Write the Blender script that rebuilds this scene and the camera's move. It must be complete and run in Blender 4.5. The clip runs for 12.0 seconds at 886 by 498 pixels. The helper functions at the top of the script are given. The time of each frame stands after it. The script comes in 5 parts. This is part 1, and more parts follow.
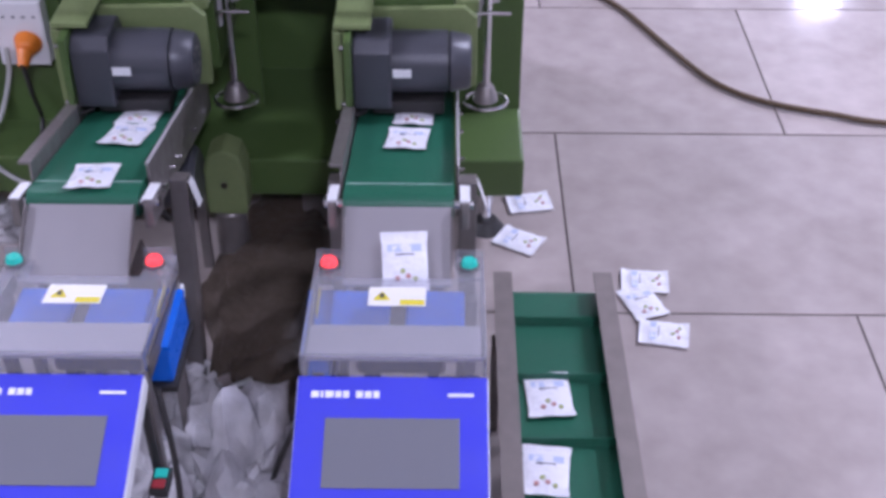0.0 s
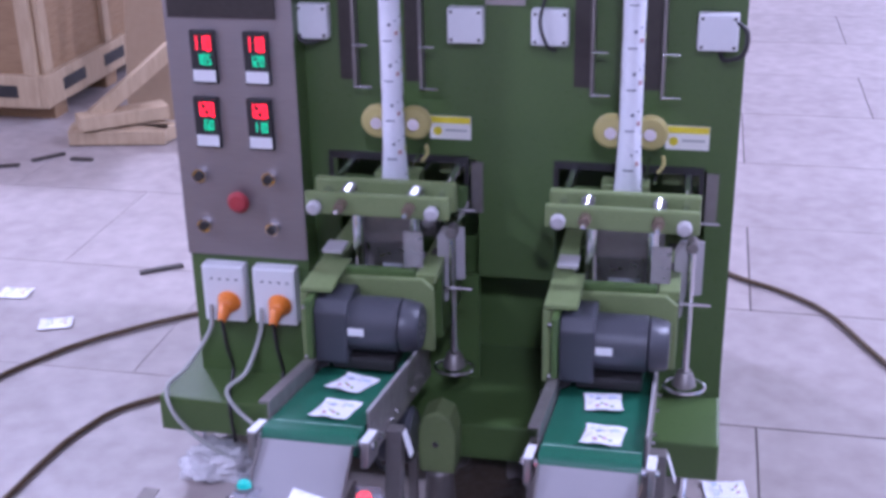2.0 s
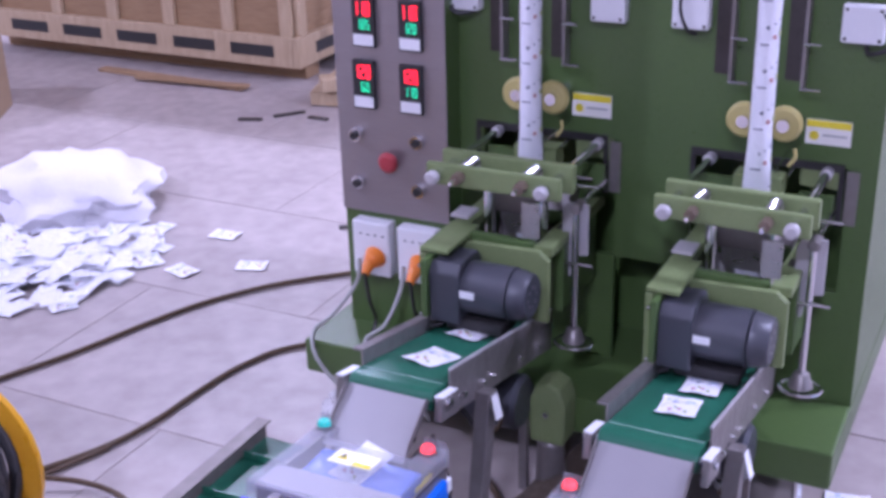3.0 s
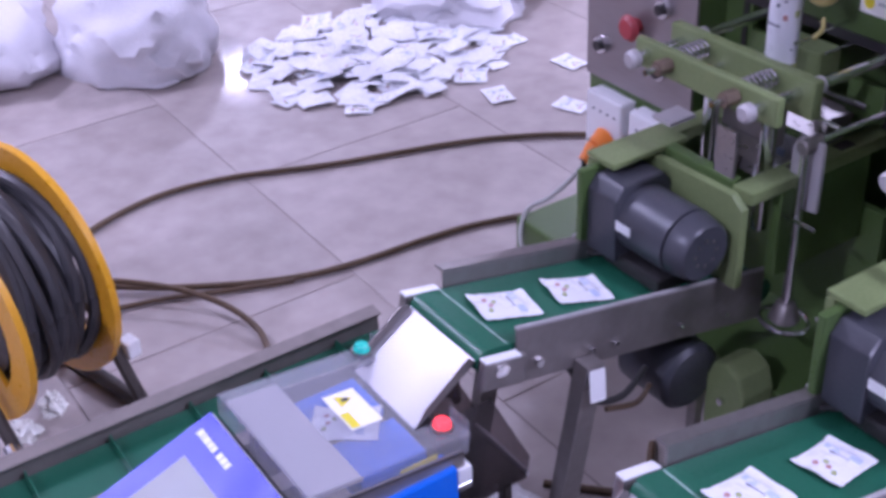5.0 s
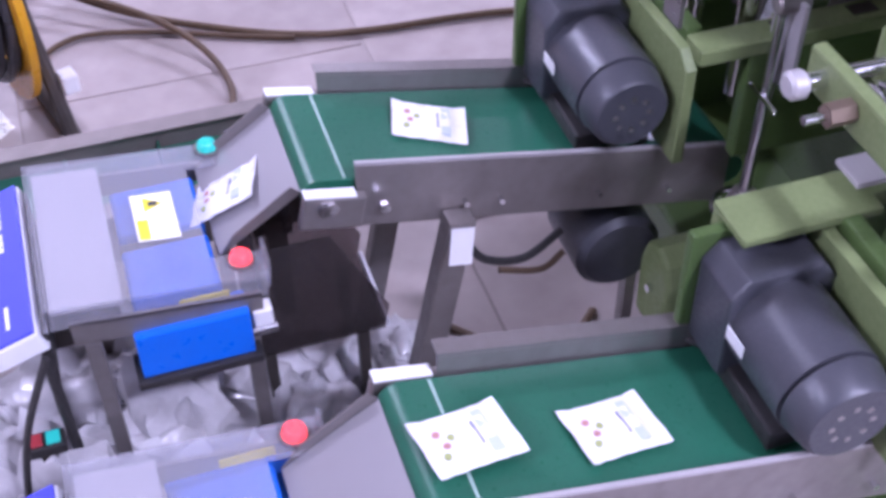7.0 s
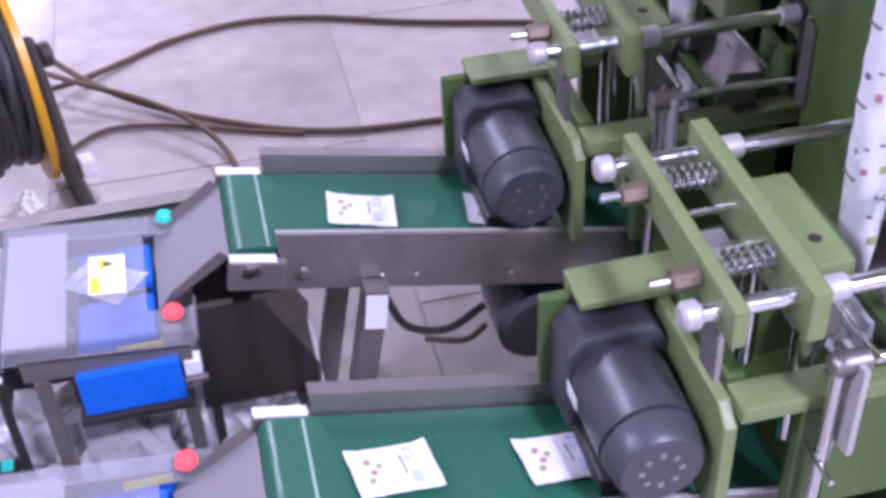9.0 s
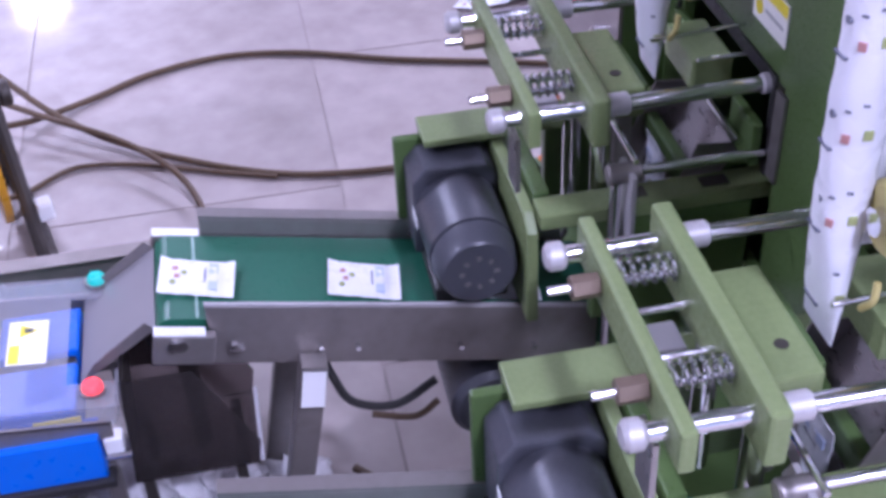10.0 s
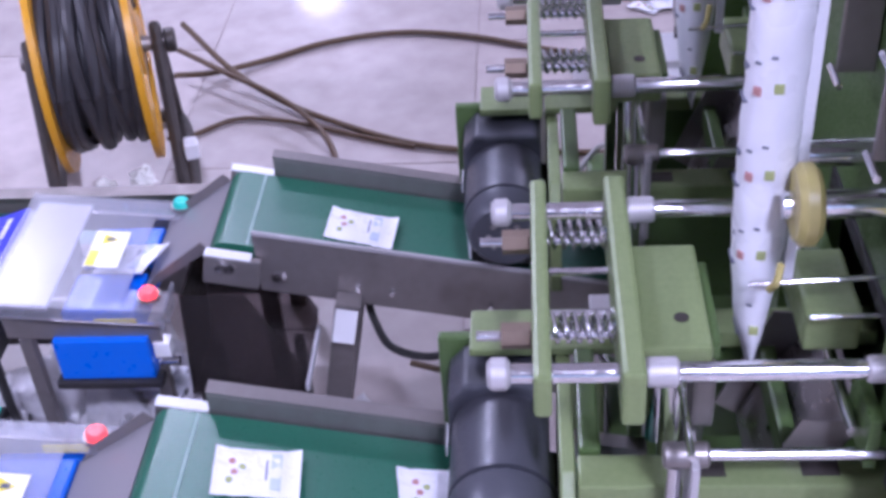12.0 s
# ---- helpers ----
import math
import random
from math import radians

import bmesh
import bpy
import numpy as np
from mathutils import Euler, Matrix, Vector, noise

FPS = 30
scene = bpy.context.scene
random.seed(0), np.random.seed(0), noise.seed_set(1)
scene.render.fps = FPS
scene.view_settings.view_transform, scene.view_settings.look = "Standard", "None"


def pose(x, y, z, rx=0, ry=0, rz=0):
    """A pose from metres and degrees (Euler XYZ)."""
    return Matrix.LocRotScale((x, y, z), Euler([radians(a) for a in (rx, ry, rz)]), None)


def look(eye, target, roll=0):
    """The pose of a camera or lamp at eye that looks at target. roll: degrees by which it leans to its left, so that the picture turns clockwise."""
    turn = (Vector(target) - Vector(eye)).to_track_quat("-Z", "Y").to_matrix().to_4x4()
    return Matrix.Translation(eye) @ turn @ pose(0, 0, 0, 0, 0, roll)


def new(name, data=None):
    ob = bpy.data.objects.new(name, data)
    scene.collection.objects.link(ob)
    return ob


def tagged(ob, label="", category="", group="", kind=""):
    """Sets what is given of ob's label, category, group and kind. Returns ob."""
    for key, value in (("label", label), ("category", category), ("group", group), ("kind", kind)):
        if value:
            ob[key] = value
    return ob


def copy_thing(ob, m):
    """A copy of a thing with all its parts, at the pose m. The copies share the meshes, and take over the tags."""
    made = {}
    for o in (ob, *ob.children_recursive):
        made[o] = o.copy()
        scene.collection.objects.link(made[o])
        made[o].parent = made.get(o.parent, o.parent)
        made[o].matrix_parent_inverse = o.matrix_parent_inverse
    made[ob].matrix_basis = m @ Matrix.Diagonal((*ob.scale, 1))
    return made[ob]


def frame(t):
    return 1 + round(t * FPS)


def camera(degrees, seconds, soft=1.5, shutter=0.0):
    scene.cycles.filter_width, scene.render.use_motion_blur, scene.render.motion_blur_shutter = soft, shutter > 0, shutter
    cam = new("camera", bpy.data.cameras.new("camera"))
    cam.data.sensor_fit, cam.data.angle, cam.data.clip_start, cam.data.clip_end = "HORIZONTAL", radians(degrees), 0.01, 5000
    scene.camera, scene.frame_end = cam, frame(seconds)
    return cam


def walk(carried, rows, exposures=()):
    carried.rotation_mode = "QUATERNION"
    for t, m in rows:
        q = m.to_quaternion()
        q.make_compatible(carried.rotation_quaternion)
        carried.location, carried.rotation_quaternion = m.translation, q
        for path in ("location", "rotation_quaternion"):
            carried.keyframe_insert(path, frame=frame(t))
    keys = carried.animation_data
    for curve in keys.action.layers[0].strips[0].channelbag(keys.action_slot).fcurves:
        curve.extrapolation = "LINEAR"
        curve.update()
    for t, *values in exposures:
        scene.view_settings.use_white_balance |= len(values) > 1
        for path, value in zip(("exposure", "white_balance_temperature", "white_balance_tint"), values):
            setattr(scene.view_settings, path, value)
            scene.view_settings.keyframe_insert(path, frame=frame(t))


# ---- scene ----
cam = camera(39.1, 12.0, soft=3.6)
PATH = [
    (0, (0.263, -1.936, 1.356), (0.255, -0.342, 0.148), 0.3),
    (0.5, (0.247, -2.041, 1.379), (0.136, -0.347, 0.321), -0.1),
    (1, (0.259, -2.143, 1.396), (0.025, -0.394, 0.455), -1.6),
    (1.5, (0.237, -2.2, 1.428), (-0.011, -0.406, 0.58), -2.6),
    (2, (0.319, -2.112, 1.399), (-0.068, -0.315, 0.613), -1.2),
    (2.5, (0.432, -2.059, 1.399), (-0.133, -0.309, 0.614), -1.8),
    (3, (0.638, -2.066, 1.39), (-0.198, -0.435, 0.59), -1.6),
    (3.2, (0.712, -2.024, 1.395), (-0.198, -0.447, 0.566), -1.8),
    (4.8, (0.832, -1.325, 1.349), (-0.544, -0.312, 0.31), -2.2),
    (5, (0.825, -1.25, 1.317), (-0.595, -0.341, 0.24), -2.8),
    (5.5, (0.692, -1.102, 1.27), (-0.684, -0.341, 0.034), -2.6),
    (6, (0.61, -0.978, 1.239), (-0.704, -0.369, -0.14), -2.6),
    (6.5, (0.673, -0.815, 1.237), (-0.666, -0.346, -0.172), -2.3),
    (6.7, (0.719, -0.774, 1.226), (-0.629, -0.307, -0.176), -1.1),
    (8.3, (0.924, -0.674, 1.276), (-0.57, -0.414, -0.029), -3.6),
    (8.5, (0.941, -0.642, 1.272), (-0.575, -0.383, -0.007), -3.6),
    (9, (0.977, -0.559, 1.286), (-0.551, -0.263, 0.03), -3.2),
    (9.5, (0.941, -0.512, 1.272), (-0.591, -0.174, 0.031), -2.9),
    (10, (0.88, -0.445, 1.272), (-0.669, -0.189, 0.037), -2.9),
    (10.5, (0.928, -0.334, 1.266), (-0.645, -0.288, 0.031), -2.3),
    (11, (0.988, -0.25, 1.275), (-0.589, -0.364, 0.05), -2.9),
    (11.2, (0.981, -0.231, 1.27), (-0.595, -0.373, 0.047), -3.8),
    (11.5, (0.988, -0.216, 1.269), (-0.595, -0.365, 0.055), -4.0),
    (12, (0.991, -0.208, 1.261), (-0.599, -0.356, 0.057), -4.4),
]
walk(cam, [(t, look(eye, target, roll)) for t, eye, target, roll in PATH], exposures=[(0, -0.06, 5550, 32), (1.5, 0.08, 5200, 41), (2, 0.16, 5050, 40), (2.5, 0.25, 5200, 41), (4.8, 0.0, 5200, 43), (5.5, 0.2, 5650, 42), (6.5, 0.52, 5350, 42), (8.5, 0.52, 5550, 41), (9.5, 0.45, 5300, 41), (10.5, 0.24, 5200, 38), (11, 0.2, 5450, 39), (12, 0.22, 5250, 39)])

# ---- light ----
world = bpy.data.worlds.new("world")
scene.world = world
world.use_nodes = True
wn = world.node_tree.nodes
sky = wn.new("ShaderNodeTexSky")
sky.sky_type, sky.sun_disc = "NISHITA", False
sky.sun_elevation, sky.sun_rotation = radians(35), radians(30)
world.node_tree.links.new(sky.outputs[0], wn["Background"].inputs[0])
wn["Background"].inputs[1].default_value = 0.15
# Some follow reflections; others, such as (3.4, 0.8) and (1.2, -5.5), are added fill.
LAMP_SPOTS = [(4.2, 10.4), (-11.5, -2.5), (-3.6, 4.0), (5.2, 3.0), (3.4, 0.8), (1.2, -5.5), (-3.6, 10.4), (-11.5, 4.0), (-4.7, -2.75)]
HALL = (-16.0, 12.0, -12.0, 16.0, 5.4)  # x0, x1, y0, y1, height
LAMP_POWER = 200

for lx, ly in LAMP_SPOTS:
    ld = bpy.data.lights.new("lamp", "AREA")
    ld.shape, ld.size, ld.energy, ld.color = "DISK", 0.5, LAMP_POWER, (0.97, 0.98, 1.0)
    lo = new("lamp", ld)
    lo.matrix_world = pose(lx, ly, 4.58)


# ---- materials ----
def mat(name, color, rough=0.5, metal=0.0, color2=None, grain=40.0, bump=0.0, mottle=6.0, amount=0.5, spread=0.1, emit=0.0, coat=0.0, stretch=None):
    """A procedural surface: two scales of noise mix color with color2 and vary the gloss; bump in metres."""
    m = bpy.data.materials.new(name)
    m.use_nodes = True
    n, l = m.node_tree.nodes, m.node_tree.links
    b = n["Principled BSDF"]
    b.inputs["Metallic"].default_value = metal
    b.inputs["Coat Weight"].default_value, b.inputs["Coat Roughness"].default_value = coat, 0.08
    tc = n.new("ShaderNodeTexCoord")
    src = tc.outputs["Object"]
    if stretch:
        mp = n.new("ShaderNodeMapping")
        mp.inputs["Scale"].default_value = stretch
        l.new(src, mp.inputs[0])
        src = mp.outputs[0]
    a, c = n.new("ShaderNodeTexNoise"), n.new("ShaderNodeTexNoise")
    a.inputs["Scale"].default_value, c.inputs["Scale"].default_value = mottle, grain
    a.inputs["Detail"].default_value, c.inputs["Detail"].default_value = 5, 3
    l.new(src, a.inputs[0]), l.new(src, c.inputs[0])
    add = n.new("ShaderNodeMath")
    add.operation = "ADD"
    l.new(a.outputs[0], add.inputs[0]), l.new(c.outputs[0], add.inputs[1])
    ramp = n.new("ShaderNodeMapRange")
    ramp.inputs[1].default_value, ramp.inputs[2].default_value = 0.6, 1.4
    ramp.inputs[3].default_value, ramp.inputs[4].default_value = 0.0, amount
    l.new(add.outputs[0], ramp.inputs[0])
    mix = n.new("ShaderNodeMix")
    mix.data_type = "RGBA"
    mix.inputs[6].default_value = (*color, 1)
    mix.inputs[7].default_value = (*(color2 or [0.7 * k for k in color]), 1)
    l.new(ramp.outputs[0], mix.inputs[0])
    l.new(mix.outputs[2], b.inputs["Base Color"])
    rr = n.new("ShaderNodeMapRange")
    rr.inputs[1].default_value, rr.inputs[2].default_value = 0.3, 0.7
    rr.inputs[3].default_value, rr.inputs[4].default_value = max(0.02, rough - spread), min(1, rough + spread)
    l.new(c.outputs[0], rr.inputs[0])
    l.new(rr.outputs[0], b.inputs["Roughness"])
    if bump:
        bp = n.new("ShaderNodeBump")
        bp.inputs["Distance"].default_value = bump
        l.new(add.outputs[0], bp.inputs["Height"])
        l.new(bp.outputs[0], b.inputs["Normal"])
    if emit:
        b.inputs["Emission Color"].default_value = (*color, 1)
        b.inputs["Emission Strength"].default_value = emit
    return m


def floor_material():
    m = mat("terrazzo_slab", (0.45, 0.395, 0.372), 0.45, color2=(0.27, 0.222, 0.205), grain=16, mottle=4.5, amount=0.8, spread=0.05, coat=0.08)
    n, l = m.node_tree.nodes, m.node_tree.links
    b = n["Principled BSDF"]
    src = b.inputs["Base Color"].links[0].from_socket
    oi = n.new("ShaderNodeObjectInfo")
    mr = n.new("ShaderNodeMapRange")
    mr.inputs[3].default_value, mr.inputs[4].default_value = 0.9, 1.06
    l.new(oi.outputs["Random"], mr.inputs[0])
    vm = n.new("ShaderNodeVectorMath")
    vm.operation = "SCALE"
    l.new(src, vm.inputs[0]), l.new(mr.outputs[0], vm.inputs["Scale"])
    l.new(vm.outputs[0], b.inputs["Base Color"])
    return m


def joint_material():
    """Pale grout that turns darker towards +x, the machine's open side."""
    m = mat("joint_grout", (0.40, 0.35, 0.33), 0.9, color2=(0.28, 0.24, 0.225), grain=3, mottle=0.8, amount=1.0)
    n, l = m.node_tree.nodes, m.node_tree.links
    b = n["Principled BSDF"]
    src = b.inputs["Base Color"].links[0].from_socket
    tc, sep = n.new("ShaderNodeTexCoord"), n.new("ShaderNodeSeparateXYZ")
    l.new(tc.outputs["Object"], sep.inputs[0])
    mr = n.new("ShaderNodeMapRange")
    mr.inputs[1].default_value, mr.inputs[2].default_value = -0.6, 0.4
    l.new(sep.outputs[0], mr.inputs[0])
    mx = n.new("ShaderNodeMix")
    mx.data_type = "RGBA"
    mx.inputs[7].default_value = (0.075, 0.06, 0.055, 1)
    l.new(mr.outputs[0], mx.inputs[0]), l.new(src, mx.inputs[6]), l.new(mx.outputs[2], b.inputs["Base Color"])
    return m


def clear_material(name, tint, rough, alpha, through_tint=(0.93, 0.93, 0.95)):
    """Clear plastic sheet: part see-through, part glossy and dusty."""
    m = mat(name, tint, rough, grain=30, mottle=4, amount=0.25, spread=0.05)
    n, l = m.node_tree.nodes, m.node_tree.links
    out, b = n["Material Output"], n["Principled BSDF"]
    tr = n.new("ShaderNodeBsdfTransparent")
    tr.inputs[0].default_value = (*through_tint, 1)
    mx = n.new("ShaderNodeMixShader")
    mx.inputs[0].default_value = alpha
    l.new(tr.outputs[0], mx.inputs[1]), l.new(b.outputs[0], mx.inputs[2]), l.new(mx.outputs[0], out.inputs[0])
    return m


M = {}
M["slab"] = floor_material()
M["joint"] = joint_material()
M["green"] = mat("green_hammer_paint", (0.083, 0.14, 0.040), 0.36, color2=(0.057, 0.10, 0.029), grain=240, mottle=5, bump=0.0003, amount=0.6)
M["green_light"] = mat("pale_green_paint", (0.205, 0.26, 0.108), 0.42, color2=(0.145, 0.195, 0.072), grain=180, mottle=9, bump=0.0002, amount=0.6)
M["panel"] = mat("brushed_steel_panel", (0.36, 0.33, 0.33), 0.42, 0.75, color2=(0.30, 0.27, 0.275), grain=60, mottle=3, stretch=(0.6, 1, 14))
M["steel"] = mat("stainless_sheet", (0.46, 0.43, 0.42), 0.34, 0.9, color2=(0.36, 0.335, 0.33), grain=70, mottle=7, stretch=(1, 6, 1))
M["dullsteel"] = mat("dull_steel_plate", (0.30, 0.275, 0.265), 0.42, 0.7, color2=(0.22, 0.20, 0.195), grain=60, mottle=9)
M["rail"] = mat("worn_rail_steel", (0.24, 0.21, 0.195), 0.55, 0.45, color2=(0.17, 0.15, 0.14), grain=40, mottle=8)
M["chrome"] = mat("bright_shaft_steel", (0.78, 0.78, 0.80), 0.14, 1.0, color2=(0.65, 0.65, 0.68), grain=120)
M["belt"] = mat("green_pvc_belt", (0.018, 0.125, 0.072), 0.36, color2=(0.012, 0.095, 0.055), grain=320, mottle=10, bump=0.0002, amount=0.7)
# Pale colour for the lamp highlight drawn across the belt.
M["belt_glint"] = mat("pale_belt_highlight", (0.35, 0.5, 0.44), 0.3)
M["motor"] = mat("dark_motor_casting", (0.07, 0.072, 0.086), 0.38, 0.1, color2=(0.05, 0.052, 0.062), grain=220, bump=0.0003)
M["black"] = mat("black_rubber_plastic", (0.03, 0.028, 0.028), 0.5, grain=150)
M["dark"] = mat("dark_oily_metal", (0.065, 0.056, 0.05), 0.5, 0.4, grain=90, mottle=14)
M["white"] = mat("white_plastic", (0.78, 0.78, 0.80), 0.4, color2=(0.7, 0.7, 0.72), grain=90)
M["film"] = mat("white_film", (0.80, 0.80, 0.84), 0.3, color2=(0.66, 0.67, 0.74), grain=30, mottle=22, bump=0.002, amount=0.5)
M["sachet"] = mat("white_sachet_film", (0.82, 0.82, 0.86), 0.32, color2=(0.68, 0.69, 0.76), grain=60, mottle=35, bump=0.003, amount=0.5)
M["blue"] = mat("blue_display_face", (0.055, 0.06, 0.62), 0.42, color2=(0.065, 0.07, 0.56), grain=20, mottle=9, spread=0.08, coat=0.1)
M["device"] = mat("blue_device_casing", (0.012, 0.15, 0.72), 0.35, color2=(0.012, 0.12, 0.62), grain=80)
M["screen"] = mat("grey_touch_screen", (0.17, 0.175, 0.20), 0.36, color2=(0.155, 0.16, 0.185), grain=20, spread=0.02)
M["yellow"] = mat("yellow_paint", (0.72, 0.36, 0.01), 0.35, color2=(0.6, 0.27, 0.01), grain=90, mottle=12)
M["nylon"] = mat("yellow_polyurethane", (0.46, 0.40, 0.14), 0.4, color2=(0.38, 0.33, 0.12), grain=60)
M["paper_yellow"] = mat("yellow_label_print", (0.78, 0.66, 0.02), 0.5, grain=60)
M["paper"] = mat("white_label_paper", (0.80, 0.79, 0.74), 0.5, color2=(0.74, 0.72, 0.66), grain=90)
M["orange"] = mat("orange_plug_plastic", (0.85, 0.24, 0.02), 0.4, color2=(0.75, 0.2, 0.02), grain=90)
M["cable"] = mat("brown_rubber_cable", (0.11, 0.068, 0.035), 0.6, color2=(0.06, 0.038, 0.022), grain=120)
M["grey_cable"] = mat("grey_white_cable", (0.45, 0.46, 0.44), 0.5, grain=120)
M["coil"] = mat("black_coiled_cable", (0.045, 0.043, 0.046), 0.45, grain=60)
M["wood"] = mat("pale_crate_plywood", (0.36, 0.23, 0.12), 0.7, color2=(0.25, 0.15, 0.075), grain=16, mottle=4, stretch=(1, 1, 9), amount=0.9, bump=0.001)
M["plank"] = mat("raw_pine_plank", (0.52, 0.39, 0.25), 0.7, color2=(0.38, 0.27, 0.16), grain=14, mottle=5, stretch=(8, 8, 1), amount=0.9, bump=0.001)
M["card"] = mat("brown_cardboard", (0.36, 0.25, 0.15), 0.8, color2=(0.29, 0.20, 0.12), grain=40, mottle=3)
M["wall"] = mat("white_hall_paint", (0.74, 0.73, 0.74), 0.8, color2=(0.66, 0.65, 0.67), grain=20, mottle=0.7, bump=0.001)
M["roof"] = mat("grey_roof_sheet", (0.62, 0.63, 0.66), 0.6, color2=(0.55, 0.56, 0.6), grain=8, mottle=0.6)
M["bag"] = mat("white_woven_bag", (0.74, 0.72, 0.76), 0.55, color2=(0.62, 0.60, 0.66), grain=140, mottle=9, bump=0.002)
M["wrap"] = mat("crumpled_plastic_wrap", (0.66, 0.65, 0.67), 0.18, color2=(0.36, 0.345, 0.35), grain=40, mottle=22, bump=0.003, amount=0.7)
# Dark brown that holds both oil stain and the shade between the lanes.
M["cloth"] = mat("oily_shade_brown", (0.085, 0.062, 0.045), 0.6, color2=(0.04, 0.03, 0.022), grain=60, mottle=12, bump=0.003)
M["ink"] = mat("dark_print_ink", (0.03, 0.035, 0.07), 0.45)
M["ink_blue"] = mat("pale_blue_print", (0.20, 0.38, 0.66), 0.45)
M["ink_red"] = mat("red_print", (0.6, 0.05, 0.04), 0.45)
M["ink_green"] = mat("green_print", (0.20, 0.36, 0.06), 0.45)
M["ink_grey"] = mat("grey_print", (0.16, 0.17, 0.22), 0.45)
M["ink_rose"] = mat("faded_red_print", (0.50, 0.25, 0.24), 0.45)
M["ink_olive"] = mat("faded_green_print", (0.40, 0.45, 0.18), 0.45)
M["ink_pale"] = mat("washed_blue_print", (0.45, 0.53, 0.74), 0.4, color2=(0.62, 0.67, 0.8), grain=120, mottle=60)
M["ink_white"] = mat("white_print", (0.85, 0.85, 0.9), 0.4)
M["red_lamp"] = mat("red_lit_button", (1.0, 0.06, 0.06), 0.3, emit=1.2)
M["green_lamp"] = mat("green_lit_button", (0.02, 0.42, 0.34), 0.3, emit=0.35)
M["red_digit"] = mat("red_digits", (1.0, 0.02, 0.03), 0.4, emit=2.6)
M["green_digit"] = mat("green_digits", (0.02, 0.75, 0.32), 0.4, emit=1.0)
M["red_stop"] = mat("red_stop_button", (0.42, 0.05, 0.06), 0.4)
M["lamp_glow"] = mat("lit_lamp_lens", (1, 1, 1), 0.4, emit=30)
M["clear"] = clear_material("clear_acrylic_lid", (0.60, 0.60, 0.64), 0.26, 0.2)
M["frost"] = mat("brushed_aluminium_strip", (0.50, 0.48, 0.49), 0.5, 0.3, color2=(0.44, 0.42, 0.43), grain=30, mottle=5, stretch=(1, 14, 1), spread=0.05)
M["chute"] = mat("polished_chute_sheet", (0.40, 0.385, 0.40), 0.40, 0.5, color2=(0.34, 0.325, 0.34), grain=12, mottle=5, amount=0.5, spread=0.03)
M["bronze"] = mat("bronze_nut", (0.24, 0.18, 0.135), 0.45, 0.6, color2=(0.17, 0.125, 0.09), grain=90)
M["smoke"] = clear_material("smoked_plastic_sheet", (0.08, 0.072, 0.07), 0.2, 0.3, (0.62, 0.58, 0.58))


# ---- mesh helpers ----
def obj(name, bm, material, parent=None, label="", smooth=False):
    me = bpy.data.meshes.new(name)
    if smooth:
        for f in bm.faces:
            f.smooth = True
    bm.to_mesh(me)
    bm.free()
    me.materials.append(material)
    if smooth:
        me.set_sharp_from_angle(angle=radians(40))
    ob = new(name, me)
    if parent:
        ob.parent = parent
    if label:
        ob["label"] = label
    return ob


def part(name, bm, material, parent, label="", smooth=False):
    return obj(name, bm, material, parent, label, smooth)


def thing(name, label, category, m=None, group=""):
    ob = tagged(new(name), label, category, group)
    if m is not None:
        ob.matrix_basis = m
    return ob


def box(x0, x1, y0, y1, z0, z1, bev=0.0, bm=None, m=None):
    bm = bm or bmesh.new()
    vs = [bm.verts.new((x, y, z)) for x in (x0, x1) for y in (y0, y1) for z in (z0, z1)]
    fs = [bm.faces.new([vs[i] for i in q]) for q in ((0, 1, 3, 2), (4, 6, 7, 5), (0, 4, 5, 1), (2, 3, 7, 6), (0, 2, 6, 4), (1, 5, 7, 3))]
    if bev:
        es = {e for f in fs for e in f.edges}
        vs = bmesh.ops.bevel(bm, geom=list(es), offset=bev, segments=2, affect="EDGES", profile=0.6)["verts"]
    if m is not None:
        bmesh.ops.transform(bm, matrix=m, verts=list({v for v in vs if v.is_valid}))
    return bm


def cyl(p0, p1, r, n=20, r2=None, bm=None, bev=0.0):
    """A round bar from p0 to p1."""
    bm = bm or bmesh.new()
    p0, p1 = Vector(p0), Vector(p1)
    d = p1 - p0
    m = Matrix.Translation((p0 + p1) / 2) @ d.to_track_quat("Z", "Y").to_matrix().to_4x4()
    r2 = r if r2 is None else r2
    L = d.length / 2
    prof = [(r - bev, -L), (r, -L + bev), (r2, L - bev), (r2 - bev, L)] if bev else [(r, -L), (r2, L)]
    loops = []
    for rad, z in prof:
        loops.append([bm.verts.new(m @ Vector((rad * math.cos(2 * math.pi * i / n), rad * math.sin(2 * math.pi * i / n), z))) for i in range(n)])
    for a, b in zip(loops, loops[1:]):
        for i in range(n):
            bm.faces.new((a[i], a[(i + 1) % n], b[(i + 1) % n], b[i]))
    bm.faces.new(loops[0][::-1])
    bm.faces.new(loops[-1])
    return bm


